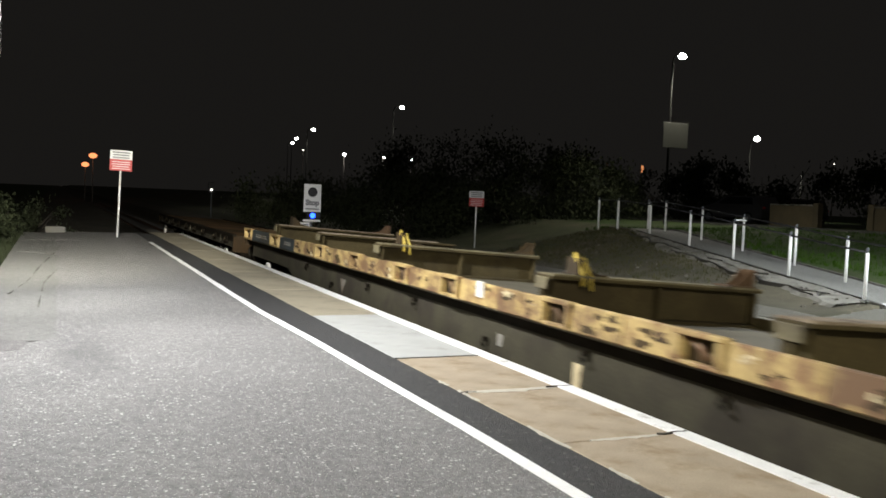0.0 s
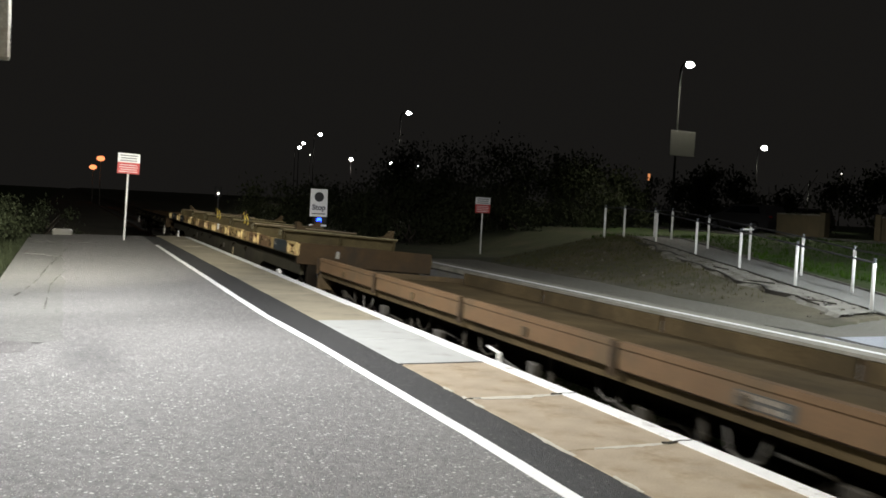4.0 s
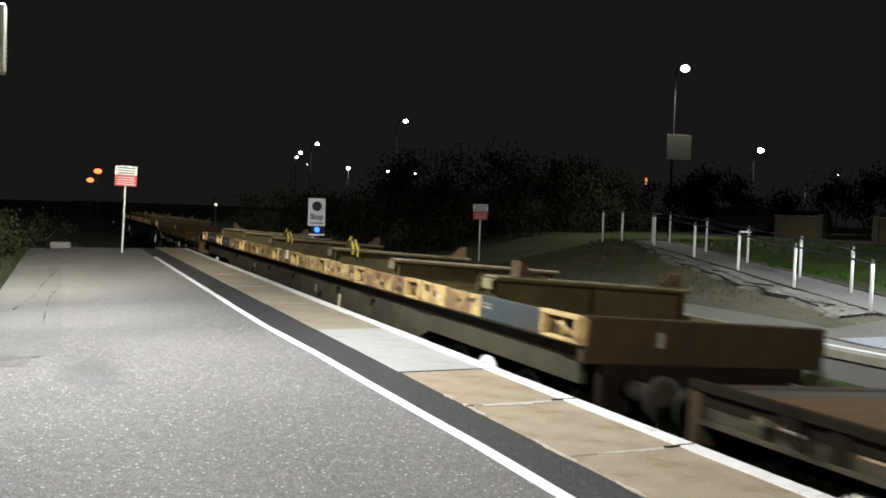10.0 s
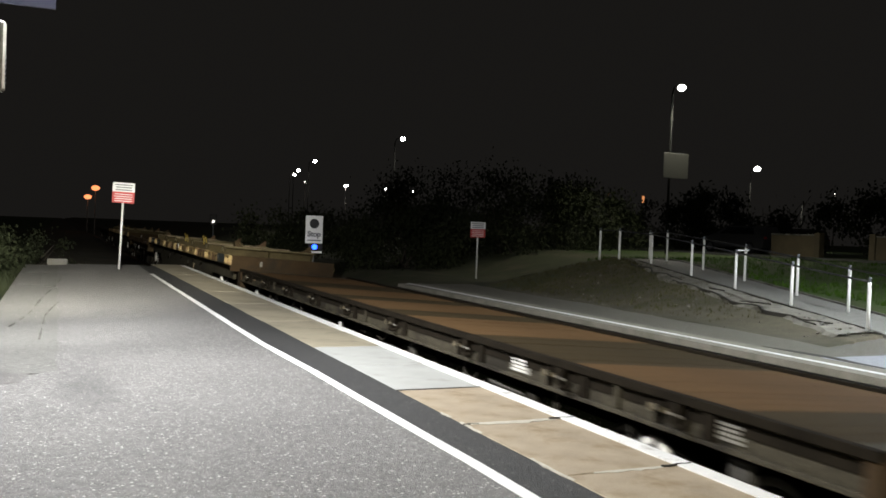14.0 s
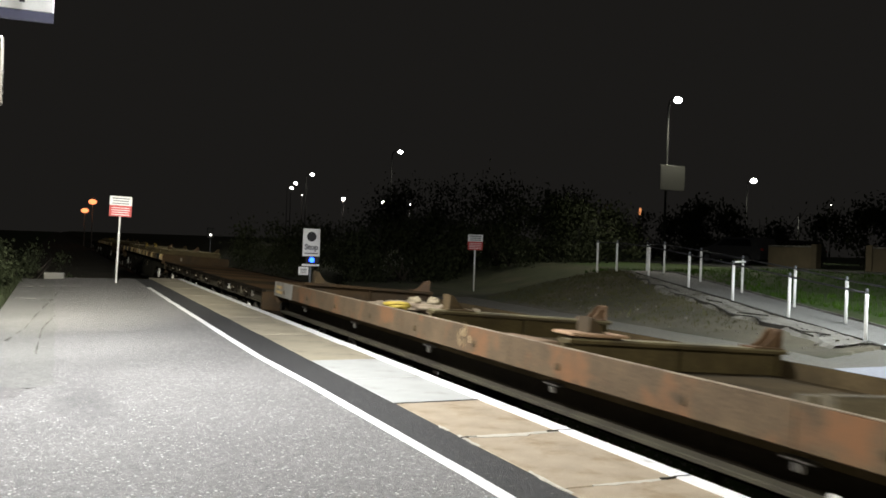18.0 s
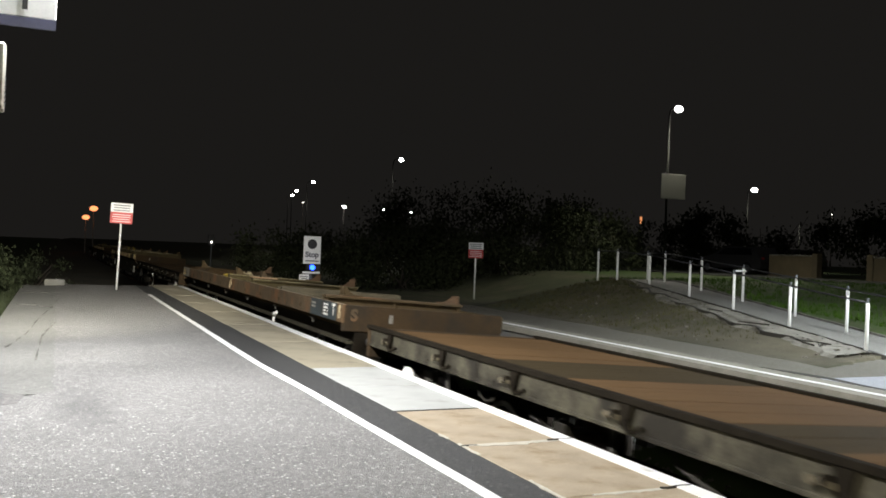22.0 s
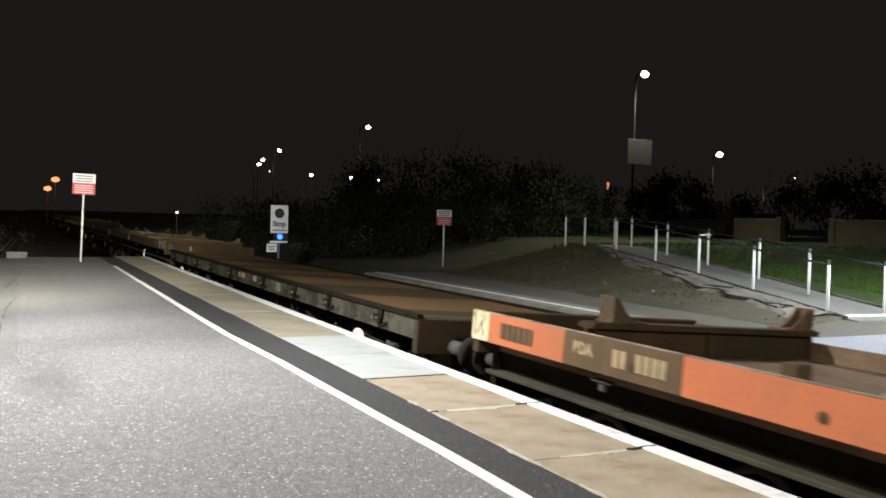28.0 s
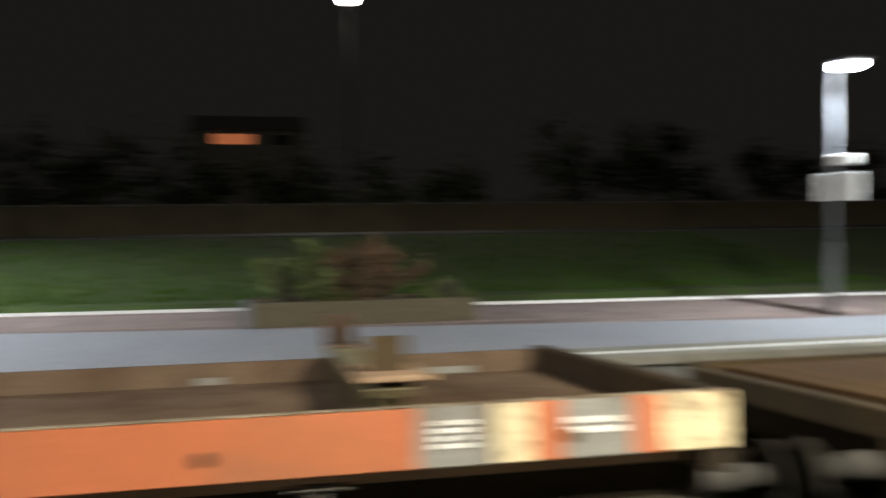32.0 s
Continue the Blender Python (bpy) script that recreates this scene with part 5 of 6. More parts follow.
def bolster_wagon(name, label, u, L, sockets, white):
    """A long fishbelly wagon: patched yellow sides, deep girders and cross beams."""
    w = thing(name, pose(CX, u, RAIL, 0, CANT, 0), label, "railway wagon", "wagons of the engineering train")
    MOVERS.append((w, u))
    z0, z1 = 1.41, 1.66
    box_part("deck", w, M["deck_pale"], -W + 0.06, W - 0.06, -L + 0.12, -0.12, 1.38, 1.44)
    rr = random.Random(int(L) + int(white * 10))
    pockets = [(0.14, 0.93), (2.92, 3.72)] + [(c - 0.26, c + 0.26) for c in sockets] + [(L - 0.72, L - 0.04)]
    edges = [0.0] + [v for p in pockets for v in p] + [L]
    for a, b in zip(edges[::2], edges[1::2]):
        if b < 5 and b - a > 0.5:
            fill = [(a, min(b, 4.95), "blue_grey")] + ([(4.95, b, "yellow")] if b > 5 else [])
        elif a < 4.5:
            fill = [(a, b, "yellow_clean")] if b - a < 0.5 else [(a, 4.95, "blue_grey"), (4.95, b, "yellow")]
        elif b > L - 1.0 and b - a > 0.5:
            fill = [(a, L - 2.1, "yellow"), (L - 2.1, b, "blue_grey")]
        else:
            fill = [(a, b, "yellow")]
        for c, e, k in fill:
            while c < e - 0.02:
                d = min(e, c + (rr.uniform(0.5, 1.1) if k == "yellow" else 9))
                d = e if e - d < 0.25 else d
                m = rr.choice(("yellow", "yellow", "yellow", "yellow_clean")) if k == "yellow" else k
                out = -W - 0.006 - rr.uniform(0, 0.008)
                sb = box_part("side_board", w, M[m], out, -W + 0.06, -d, -c - 0.003, z0, z1 + rr.uniform(-0.012, 0.008), 0.01)
                for _ in range(4 if k == "yellow" and d - c > 0.4 else 0):
                    fy, fz, r = -rr.uniform(c + 0.17, d - 0.17), rr.uniform(z0 + 0.05, z1 - 0.05), rr.uniform(0.02, 0.06)
                    bm = bmesh.new()
                    prism(bm, [(fy + r * q * math.cos(a) * 2.4, min(z1 - 0.02, max(z0 + 0.02, fz + r * q * math.sin(a) * 0.9))) for a, q in ((i * math.pi / 7, rr.uniform(0.3, 1.3)) for i in range(14))], 0, out - 0.0025, out + 0.004)
                    part("paint_scab", bm, M[rr.choice(("rust", "rust", "cream_paint", "rust_bright"))], sb)
                c = d
    for i in range(8):
        box_part("far_board", w, M["beam"], W - 0.06, W, -L + L * i / 8 + 0.004, -L + L * (i + 1) / 8, z0, z1 - 0.1, 0.008)
    # open stake pockets along the near side: dark inside, yellow-rimmed
    for i, (a, b) in enumerate(pockets):
        big = b - a > 0.6
        rim = M["yellow_clean"] if big or i % 3 else M["yellow"]
        p = box_part("stake_pocket", w, M["rust"], -W + 0.055, -W + 0.075, -b, -a, z0 + 0.02, z1 - 0.02)
        box_part("pocket_lip", p, rim, -W - 0.05, -W + 0.05, -b - 0.02, -a + 0.02, z1 - 0.032, z1 + 0.012, 0.008)
        box_part("pocket_ledge", p, rim, -W - 0.03, -W + 0.05, -b, -a, z0, z0 + 0.035, 0.008)
        for e in (a + 0.035, b - 0.035):
            box_part("pocket_cheek", p, rim, -W - 0.045, -W + 0.05, -e - 0.03, -e + 0.03, z0 + 0.036, z1 - 0.033, 0.006)
        bm = bmesh.new()
        rod(bm, (-W + 0.03, -b + 0.1, z0 + 0.05), (-W + 0.03, -a - 0.1, z1 - 0.06), 0.022, 0.022, 8)
        rod(bm, (-W + 0.02, -(a + b) / 2 - 0.03, z0 + 0.06), (-W + 0.02, -(a + b) / 2 + 0.03, z1 - 0.05), 0.03, 0.024, 8)
        part("strut", bm, M["yellow"] if i % 2 else M["rust_bright"], p)
    # fishbelly girders
    for x in (-W + 0.22, W - 0.22):
        bm = bmesh.new()
        prism(bm, [(-0.3, 1.4), (-0.3, 1.02), (-3.9, 1.02), (-5.6, 0.42), (-L + 5.6, 0.42), (-L + 3.9, 1.02), (-L + 0.3, 1.02), (-L + 0.3, 1.4)], 0, x - 0.04, x + 0.04)
        g = part("fishbelly_girder", bm, M["girder"], w)
        for i in range(7):
            yy = -5.6 - i * (L - 11.2) / 6
            bm = bmesh.new()
            sx = -1 if x < 0 else 1
            zz = 1.2 - (0.16 if i % 3 == 1 else 0.0) + rr.uniform(-0.03, 0.02)
            yy += rr.uniform(-0.6, 0.6)
            cuboid(bm, min(x + sx * 0.04, x + sx * 0.1), max(x + sx * 0.04, x + sx * 0.1), yy - 0.03, yy + 0.03, zz - 0.025, zz + 0.03, 0.01)
            tube(bm, [(x + sx * 0.09, yy + 0.02, zz), (x + sx * 0.1, yy + 0.03, zz - 0.045), (x + sx * 0.1, yy - 0.015, zz - 0.075), (x + sx * 0.1, yy - 0.055, zz - 0.05), (x + sx * 0.09, yy - 0.03, zz + 0.005)], 0.013, 6)
            part("securing_ring", bm, M["underframe"], g)
        # black strip added to draw the deep shade below the side boards
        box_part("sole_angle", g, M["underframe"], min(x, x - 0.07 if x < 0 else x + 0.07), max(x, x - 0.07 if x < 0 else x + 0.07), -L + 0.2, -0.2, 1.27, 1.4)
    gx = -W + 0.18
    box_part("marker_plate", w, M["cream_paint"], gx - 0.008, gx - 0.003, -15.04, -14.9, 0.88, 1.1)
    bm = bmesh.new()
    prism(bm, [(-7.84, 1.16), (-7.54, 1.16), (-7.69, 0.92)], 0, gx - 0.008, gx - 0.003)
    part("painted_mark", bm, M["grey_paint"], w, "worn pale triangle mark")
    bm = bmesh.new()
    prism(bm, [(-13.5, 1.13), (-13.34, 1.13), (-13.36, 1.0), (-13.46, 1.0)], 0, gx - 0.008, gx - 0.003)
    part("painted_mark", bm, M["grey_paint"], w)
    ends(w, L, 1.68, M["end_rust"], 0.8)
    underfloor(w, L, 1.3, M["underframe"])
    add_bogie(w, -3.55)
    add_bogie(w, -L + 3.0)
    brake_wheel(w, -2.05)
    brake_wheel(w, -20.75)
    box_part("white_patch", w, M["tyre_white"], -W - 0.026, -W - 0.006, -white - 0.08, -white + 0.08, 1.5, 1.675, 0.004)
    number_plate(w, -W - 0.006, -2.6, -1.3, 1.50, 1.59, 2, M["grey_paint"], seed=3)
    number_plate(w, -W - 0.006, -4.7, -4.1, 1.50, 1.58, 2, M["grey_paint"], seed=4)
    number_plate(w, -W - 0.006, -L + 1.75, -L + 2.15, 1.52, 1.6, 2, M["grey_paint"], seed=5)
    for k, yy in enumerate((-2.55, -6.0, -9.25, -14.2, -17.45, -20.6)):
        beam(w, yy, 1.44, 0.42, seed=k, pale=k in (0, 1, 4), near_stub=k in (0, 2, 3, 5), far_stub=k not in (1, 4), strap=k in (2, 3), wide=0.16, tall=0.2)
        box_part("packing", w, M["beam_top"], -1.325, -1.305, yy - 0.12, yy + 0.12, 1.72, 1.84, 0.006, "pale timber packing block")
    return w


PLANK = None


def flat_wagon(name, label, u, L, number_at=(), pale_plates=(), hooks=(), up=0.0, inset=0.06, top=1.425, side="green_grey", lip="underframe", brakes=(-1.35, -16.4), white_text=False):
    """A plain plank-decked flat wagon with a deep plated side frame."""
    global PLANK
    w = thing(name, pose(CX, u, RAIL, 0, CANT, 0), label, "railway wagon", "wagons of the engineering train")
    MOVERS.append((w, u))
    if PLANK is None:
        PLANK = []
        for k in ("plank", "plank_dark", "girder"):
            bm = bmesh.new()
            cuboid(bm, -W + 0.09, W - 0.04, 0.0015, 0.2485, -0.05, 0, 0.002)
            PLANK.append(mesh("deck_plank", bm, M[k]))
    deck_z = top - 0.04
    dark_bands = ((3.5, 5.2), (7.3, 8.3), (9.9, 10.9), (13.1, 15.4), (17.7, 18.7))
    deck = box_part("deck_frame", w, M["underframe"], -W + 0.05, W - 0.05, -L + 0.12, -0.12, 1.22, deck_z - 0.05)
    rr = random.Random(int(L * 7))
    for i in range(int((L - 0.3) / 0.25)):
        d = L - 0.28 - i * 0.25
        k = 2 if d < 0.4 or d > L - 0.4 else 1 if any(a < d < b for a, b in dark_bands) else 0
        piece("deck_plank", PLANK[k], deck, pose(0, -L + 0.15 + i * 0.25, deck_z + rr.uniform(-0.002, 0.002)))
    # near and far solebars, a channel with top lip
    lip_z = 1.345 + up * 0.6 if top > 1.4 else 1.325
    for s in (-1, 1):
        x = s * W
        bm = bmesh.new()
        a, b = (x, x - s * 0.09)
        cuboid(bm, min(a - s * inset, b), max(a - s * inset, b), -L + 0.02, -0.02, 1.12 + up, lip_z - 0.001)
        cuboid(bm, min(a - s * 0.02, b), max(a - s * 0.02, b), -L + 0.02, -0.02, 1.08 + up, 1.12 + up, 0.006)
        bar = part("solebar", bm, M[side], w)
        box_part("top_lip", w, M[lip], min(a, b), max(a, b), -L, 0, lip_z, top, 0.006)
        if s < 0:
            for i in range(int(L / 0.9)):
                y = -0.5 - i * 0.9
                bm = bmesh.new()
                rod(bm, (x + inset - 0.012, y, 1.15 + up), (x + inset, y, 1.15 + up), 0.014, 0.016, 8)
                part("rivet", bm, M[side], bar)
    n = 9
    hooks = hooks or [-1.0 - i * (L - 2.0) / (n - 1) + rr.uniform(-0.15, 0.15) for i in range(n)]
    for i, y in enumerate(hooks):
        bm = bmesh.new()
        prism(bm, [(y - 0.07, lip_z - 0.001), (y + 0.09, lip_z - 0.001), (y + 0.05, 1.22), (y - 0.02, 1.15)], 0, -W - 0.01, -W + 0.06)
        hook = part("rope_hook", bm, M["underframe"], w)
        bm = bmesh.new()
        rod(bm, (-W - 0.04, y + 0.13, 1.27), (-W + 0.05, y + 0.13, 1.27), 0.036, 0.032, 12)
        part("hook_boss", bm, M["underframe"], hook)
        bm = bmesh.new()
        rod(bm, (-W - 0.012, y + 0.2, 1.255), (-W - 0.012, y + 0.06, 1.245), 0.026, 0.022, 8)
        rod(bm, (-W - 0.012, y + 0.27, 1.24), (-W + 0.03, y + 0.27, 1.24), 0.034, 0.03, 10)
        part("hook_pin", bm, M["timber_dark"], hook, "worn rusty steel pin")
        bm = bmesh.new()
        tube(bm, [(-W - 0.02, y - 0.04, 1.24), (-W - 0.05, y - 0.08, 1.19), (-W - 0.05, y - 0.13, 1.16), (-W - 0.02, y - 0.19, 1.18), (-W + 0.02, y - 0.21, 1.22)], 0.022, 6)
        part("lashing_ring", bm, M["underframe"], hook)
        if white_text:
            # stake socket beside the hook: a dark pressed plate between two ribs, with a worn bright edge
            box_part("socket_plate", hook, M["underframe"], -W + 0.02, -W + inset - 0.002, y - 0.42, y - 0.3, 1.122 + up, lip_z - 0.002, 0.004)
            box_part("socket_plate", hook, M["underframe"], -W + 0.03, -W + inset - 0.002, y + 0.2, y + 0.27, 1.122 + up, lip_z - 0.002, 0.004)
            bm = bmesh.new()
            rod(bm, (-W - 0.005, y - 0.1, 1.232), (-W - 0.005, y + 0.06, 1.238), 0.012, 0.012, 6)
            part("pin", bm, M["worn_steel"], hook, "bright worn steel pin")
        if i % 3 == 1:
            box_part("vertical_rib", w, M[side], -W + 0.02, -W + 0.06, y - 0.9, y - 0.84, 1.13, lip_z - 0.002, 0.006)
    for a, b in pale_plates:
        box_part("pale_plate", w, M["brass_paint"], -W + inset - 0.006, -W + inset + 0.01, a, b, 1.2 + up * 0.7, 1.29 + up)
    for k, y in enumerate(number_at):
        first = white_text and k == 0
        number_plate(w, -W + inset - 0.003, y - 0.2, y + 0.2, 1.15 + up * 0.5, 1.29 + up, 4, M["tyre_white"] if first else M["grey_paint"], M["grey_paint"] if first else M["girder"], seed=int(abs(y) * 10))
    if white_text:
        bm = bmesh.new()
        cuboid(bm, -W + 0.1, -W + 0.13, -8.56, -8.44, 0.9, 0.97, 0.008)
        cuboid(bm, -W + 0.1, -W + 0.13, -8.52, -8.48, 0.82, 0.9, 0.006)
        part("release_handle", bm, M["tyre_white"], w, "white-painted brake release handle")
    for y in brakes:
        brake_wheel(w, y)
    ends(w, L, 1.38 if top > 1.4 else 1.35, M["end_rust"] if lip == "underframe" else M[lip], 0.8, False)
    underfloor(w, L, 1.22, M["underframe"], 0.78 if up == 0 else 0.98)
    rigging(w, -0.8, -L + 0.8, 22, int(abs(u)))
    add_bogie(w, -2.3)
    add_bogie(w, -L + 2.3)
    return w


def dropside_wagon(name, label, u, L):
    """A two-axle wagon with low brown drop sides."""
    w = thing(name, pose(CX, u, RAIL, 0, CANT, 0), label, "railway wagon", "wagons of the engineering train")
    MOVERS.append((w, u))
    box_part("deck", w, M["deck_steel"], -W + 0.07, W - 0.07, -L + 0.1, -0.1, 1.15, 1.24)
    n = 4
    for i in range(n):
        a, b = -L + 0.1 + (L - 0.2) * i / n + 0.06, -L + 0.1 + (L - 0.2) * (i + 1) / n - 0.06
        for s in (-1, 1):
            x = s * W
            bm = bmesh.new()
            top = 1.49 if s < 0 else 1.44
            cuboid(bm, min(x, x - s * 0.05), max(x, x - s * 0.05), a, b, 1.26 if s < 0 else 1.2, top, 0.01)
            prism(bm, [(x, top - 0.06), (x + s * 0.012, top - 0.045), (x + s * 0.012, top + 0.004), (x - s * 0.05, top + 0.012)], 1, a, b)
            d = part("drop_side", bm, M["deck_steel"] if s > 0 else M["brown_panel"], w)
            if s < 0:
                for y in ((a + b) / 2,):
                    bm = bmesh.new()
                    cuboid(bm, x - 0.02, x + 0.01, y - 0.05, y + 0.05, 1.29, 1.38, 0.006)
                    part("hinge", bm, M["rust"], d)
    for i in range(n + 1):
        y = -L + 0.1 + (L - 0.2) * i / n
        for s in (-1, 1):
            box_part("stanchion", w, M["end_rust"], min(s * W, s * (W + 0.02)) - 0.01, max(s * W, s * (W + 0.02)) + 0.0, y - 0.05, y + 0.05, 1.2, 1.49 if s < 0 else 1.44, 0.008)
    for y in (-0.1, -L + 0.1):
        box_part("end_board", w, M["rust"], -W + 0.05, W - 0.05, y - 0.04, y + 0.04, 1.2, 1.33, 0.01)
    box_part("side_sill", w, M["underframe"], -W + 0.34, -W + 0.42, -L + 0.1, -0.1, 0.92, 1.18)
    box_part("side_sill", w, M["underframe"], W - 0.2, W - 0.12, -L + 0.1, -0.1, 0.92, 1.18)
    ends(w, L, 1.2, M["rust"], 0.82, False)
    underfloor(w, L, 1.15, M["underframe"])
    add_bogie(w, -2.2)
    add_bogie(w, -L + 2.2)
    rigging(w, -0.6, -L + 0.6, 22, 5)
    number_plate(w, -W - 0.002, -L + 1.2, -L + 1.75, 1.29, 1.4, 2, M["grey_paint"], M["blue_grey"], seed=8)
    bm = bmesh.new()
    cuboid(bm, -W + 0.0, -W + 0.03, -7.36, -7.3, 0.84, 1.04, 0.006)
    rod(bm, (-W + 0.02, -7.32, 1.02), (-W + 0.02, -7.05, 1.05), 0.016, 0.016, 8)
    part("brake_lever", bm, M["tyre_white"], w, "white-painted hand brake lever")
    return w


flat_wagon("flat_wagon", "empty plank-decked flat wagon near the head of the train", 41.5, 18.2)
bolster_wagon("bolster_wagon", "patched yellow fishbelly bolster wagon with cross beams", 21.8, 22.9, (6.8, 8.8, 10.8, 12.4, 14.8, 16.8, 18.9), 13.2)
dropside_wagon("dropside_wagon", "low brown drop-side wagon with an empty deck", -2.7, 12.6)
bolster_wagon("bolster_wagon", "faded yellow and blue-grey bolster wagon with cross beams", -16.15, 22.9, (6.8, 8.9, 10.7, 12.4, 14.4, 16.6, 18.8), 11.7)
flat_wagon("flat_wagon", "empty flat wagon with reddish plank deck and grimy sides", -40.5, 19.1, number_at=(-14.82, -17.84), pale_plates=((-1.75, -1.52),), hooks=(-1.0, -2.9, -5.0, -7.0, -9.1, -11.25, -13.6, -15.65, -17.3), top=1.392, side="side_dark", brakes=(-1.5, -16.9), white_text=True)
rusty = boarded_wagon("rail_wagon", "rust-brown low-sided wagon carrying cross bolsters and rope", -60.8, 19.4,
                      [(0, 0.9, M["grey_paint"]), (0.9, 1.5, M["grey_paint"]), (1.5, 4.5, M["rust_panel"]), (4.5, 7.5, M["rust_panel"]), (7.5, 10.5, M["rust_panel"]), (10.5, 14.3, M["rust_panel"]), (14.3, 17.46, M["rust_panel"]), (17.46, 19.08, M["blue_grey"]), (19.08, 19.4, M["brown_panel"])], M["deck_steel"], (-1.62, -8.0, -11.25, -14.3, -17.65), {3: M["timber_dark"]}, (2,))
number_plate(rusty, -W - 0.008, -0.8, -0.15, 1.38, 1.58, 2, M["yellow_clean"], seed=6)
number_plate(rusty, -W - 0.008, -17.85, -17.55, 1.46, 1.58, 2, M["grey_paint"], seed=7)
number_plate(rusty, -W - 0.008, -18.64, -18.32, 1.38, 1.6, 4, M["tyre_white"], seed=9)
words("T", 0.27, M["tyre_white"], pose(-W - 0.009, -18.9, 1.5, 90, 0, -90), rusty, bold=0.008)
words("S", 0.29, M["cream_paint"], pose(-W - 0.009, -19.24, 1.49, 90, 0, -90), rusty, bold=0.012)
words("S", 0.26, M["rust_panel"], pose(-W + 0.2, -19.406, 1.46, 90, 0, 0), rusty, bold=0.012)
bm = bmesh.new()
rr = random.Random(17)
for i in range(9):
    y, z = -9.43 + rr.uniform(-0.16, 0.16), 1.40 + rr.uniform(0.02, 0.18)
    dy, dz = rr.uniform(0.03, 0.09), rr.uniform(-0.05, 0.05)
    prism(bm, [(y - dy * 0.4, z - 0.05 - dz), (y + dy * 0.1, z + 0.05), (y + dy * 0.35, z + 0.06 + dz), (y - dy * 0.1, z - 0.04)], 0, -W - 0.0095 - 0.0003 * i, -W - 0.0055)
part("paint_scrape", bm, M["brass_paint"], rusty, "scraped pale paint marks")
bm = bmesh.new()
cuboid(bm, -W - 0.02, -W + 0.03, -14.68, -14.62, 0.9, 1.14, 0.008)
rod(bm, (-W, -14.65, 1.06), (-W - 0.02, -14.98, 1.16), 0.035, 0.03, 8)
part("brake_lever", bm, M["tyre_white"], rusty, "pale painted hand brake lever")
for k, (x, y, z, rad) in enumerate(((-0.2, -4.6, 1.52, 0.34), (0.25, -5.2, 1.5, 0.38), (-0.15, -5.7, 1.55, 0.33), (0.5, -4.7, 1.48, 0.3))):
    coil(rusty, x, y, z, rad, 3, M["beam_pale"], "pale coiled hose", k)
coil(rusty, -0.75, -5.35, 1.56, 0.17, 2, M["strap"], "bright yellow lifting sling", 3)
sack_heap(rusty, -5.2, 0.0, 3, 3, M["sack"], "pale canvas sack", r=0.09)
crumpled_sheet(rusty, -0.1, -3.3, 0.5, 0.6, 0.1, M["beam_pale"], "crumpled pale sheeting", 4)
crumpled_sheet(rusty, 0.55, -6.6, 0.5, 0.7, 0.12, M["tarpaulin"], "dark crumpled tarpaulin", 7)
for x, y, turn, size, k in ((-0.55, -6.9, 24, (0.11, 0.5, 0.05), "timber"), (0.3, -3.9, -35, (0.06, 0.75, 0.06), "timber_dark"), (0.1, -7.3, 70, (0.09, 0.42, 0.06), "beam_pale"), (-0.6, -9.3, 12, (0.14, 0.4, 0.05), "timber"), (0.5, -9.9, -20, (0.09, 0.6, 0.05), "rust_bright")):
    sx, sy, sz = size
    bm = bmesh.new()
    cuboid(bm, -sx, sx, -sy, sy, 0, sz * 2, 0.008)
    bmesh.ops.transform(bm, matrix=pose(x, y, 1.432, 0, 0, turn), verts=bm.verts)
    part("offcut", bm, M[k], rusty, "loose timber offcut" if "timber" in k else "rusty steel offcut")
for k in range(5):
    bm = bmesh.new()
    tube(bm, [(-0.9 + 0.25 * k, -4.2 - 0.1 * k, 1.5), (-0.7 + 0.2 * k, -4.7, 1.58 + 0.03 * (k % 2)), (-0.2 + 0.1 * k, -5.3, 1.6), (0.1 * k, -6.0, 1.54), (0.3 + 0.1 * k, -6.5 - 0.1 * k, 1.5)], 0.035)
    part("hose", bm, M["beam_pale"], rusty, "pale loose hose")
flat_wagon("flat_wagon", "empty flat wagon with dark brown plank deck", -81.45, 18.75, number_at=(-12.55,), pale_plates=((-9.9, -9.34), (-10.9, -10.62)), hooks=(-1.0, -2.8, -4.6, -6.5, -8.67, -11.55, -13.66, -15.48, -17.6), up=0.04, inset=0.03)
orange = boarded_wagon("rail_wagon", "bright orange low-sided wagon carrying steel bolsters and sacks", -101.6, 19.5,
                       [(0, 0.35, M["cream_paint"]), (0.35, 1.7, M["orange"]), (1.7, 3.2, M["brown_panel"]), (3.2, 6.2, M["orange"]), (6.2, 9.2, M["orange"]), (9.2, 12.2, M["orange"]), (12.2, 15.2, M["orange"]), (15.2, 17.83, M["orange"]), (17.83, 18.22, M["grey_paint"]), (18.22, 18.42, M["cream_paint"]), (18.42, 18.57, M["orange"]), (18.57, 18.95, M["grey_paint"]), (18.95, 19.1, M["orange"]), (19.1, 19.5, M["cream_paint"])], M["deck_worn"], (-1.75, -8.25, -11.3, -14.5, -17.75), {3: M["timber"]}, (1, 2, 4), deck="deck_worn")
number_plate(orange, -W - 0.008, -1.35, -0.55, 1.40, 1.57, 1, M["brown_panel"], seed=10)
words("BDA", 0.14, M["brass_paint"], pose(-W - 0.008, -1.98, 1.5, 90, 0, -90), orange, bold=0.006)
number_plate(orange, -W - 0.008, -3.15, -2.35, 1.41, 1.57, 1, M["brass_paint"], seed=12)
number_plate(orange, -W - 0.008, -18.17, -17.9, 1.42, 1.57, 4, M["tyre_white"], seed=13)
number_plate(orange, -W - 0.008, -18.93, -18.58, 1.45, 1.55, 2, M["tyre_white"], seed=14)
bm = bmesh.new()
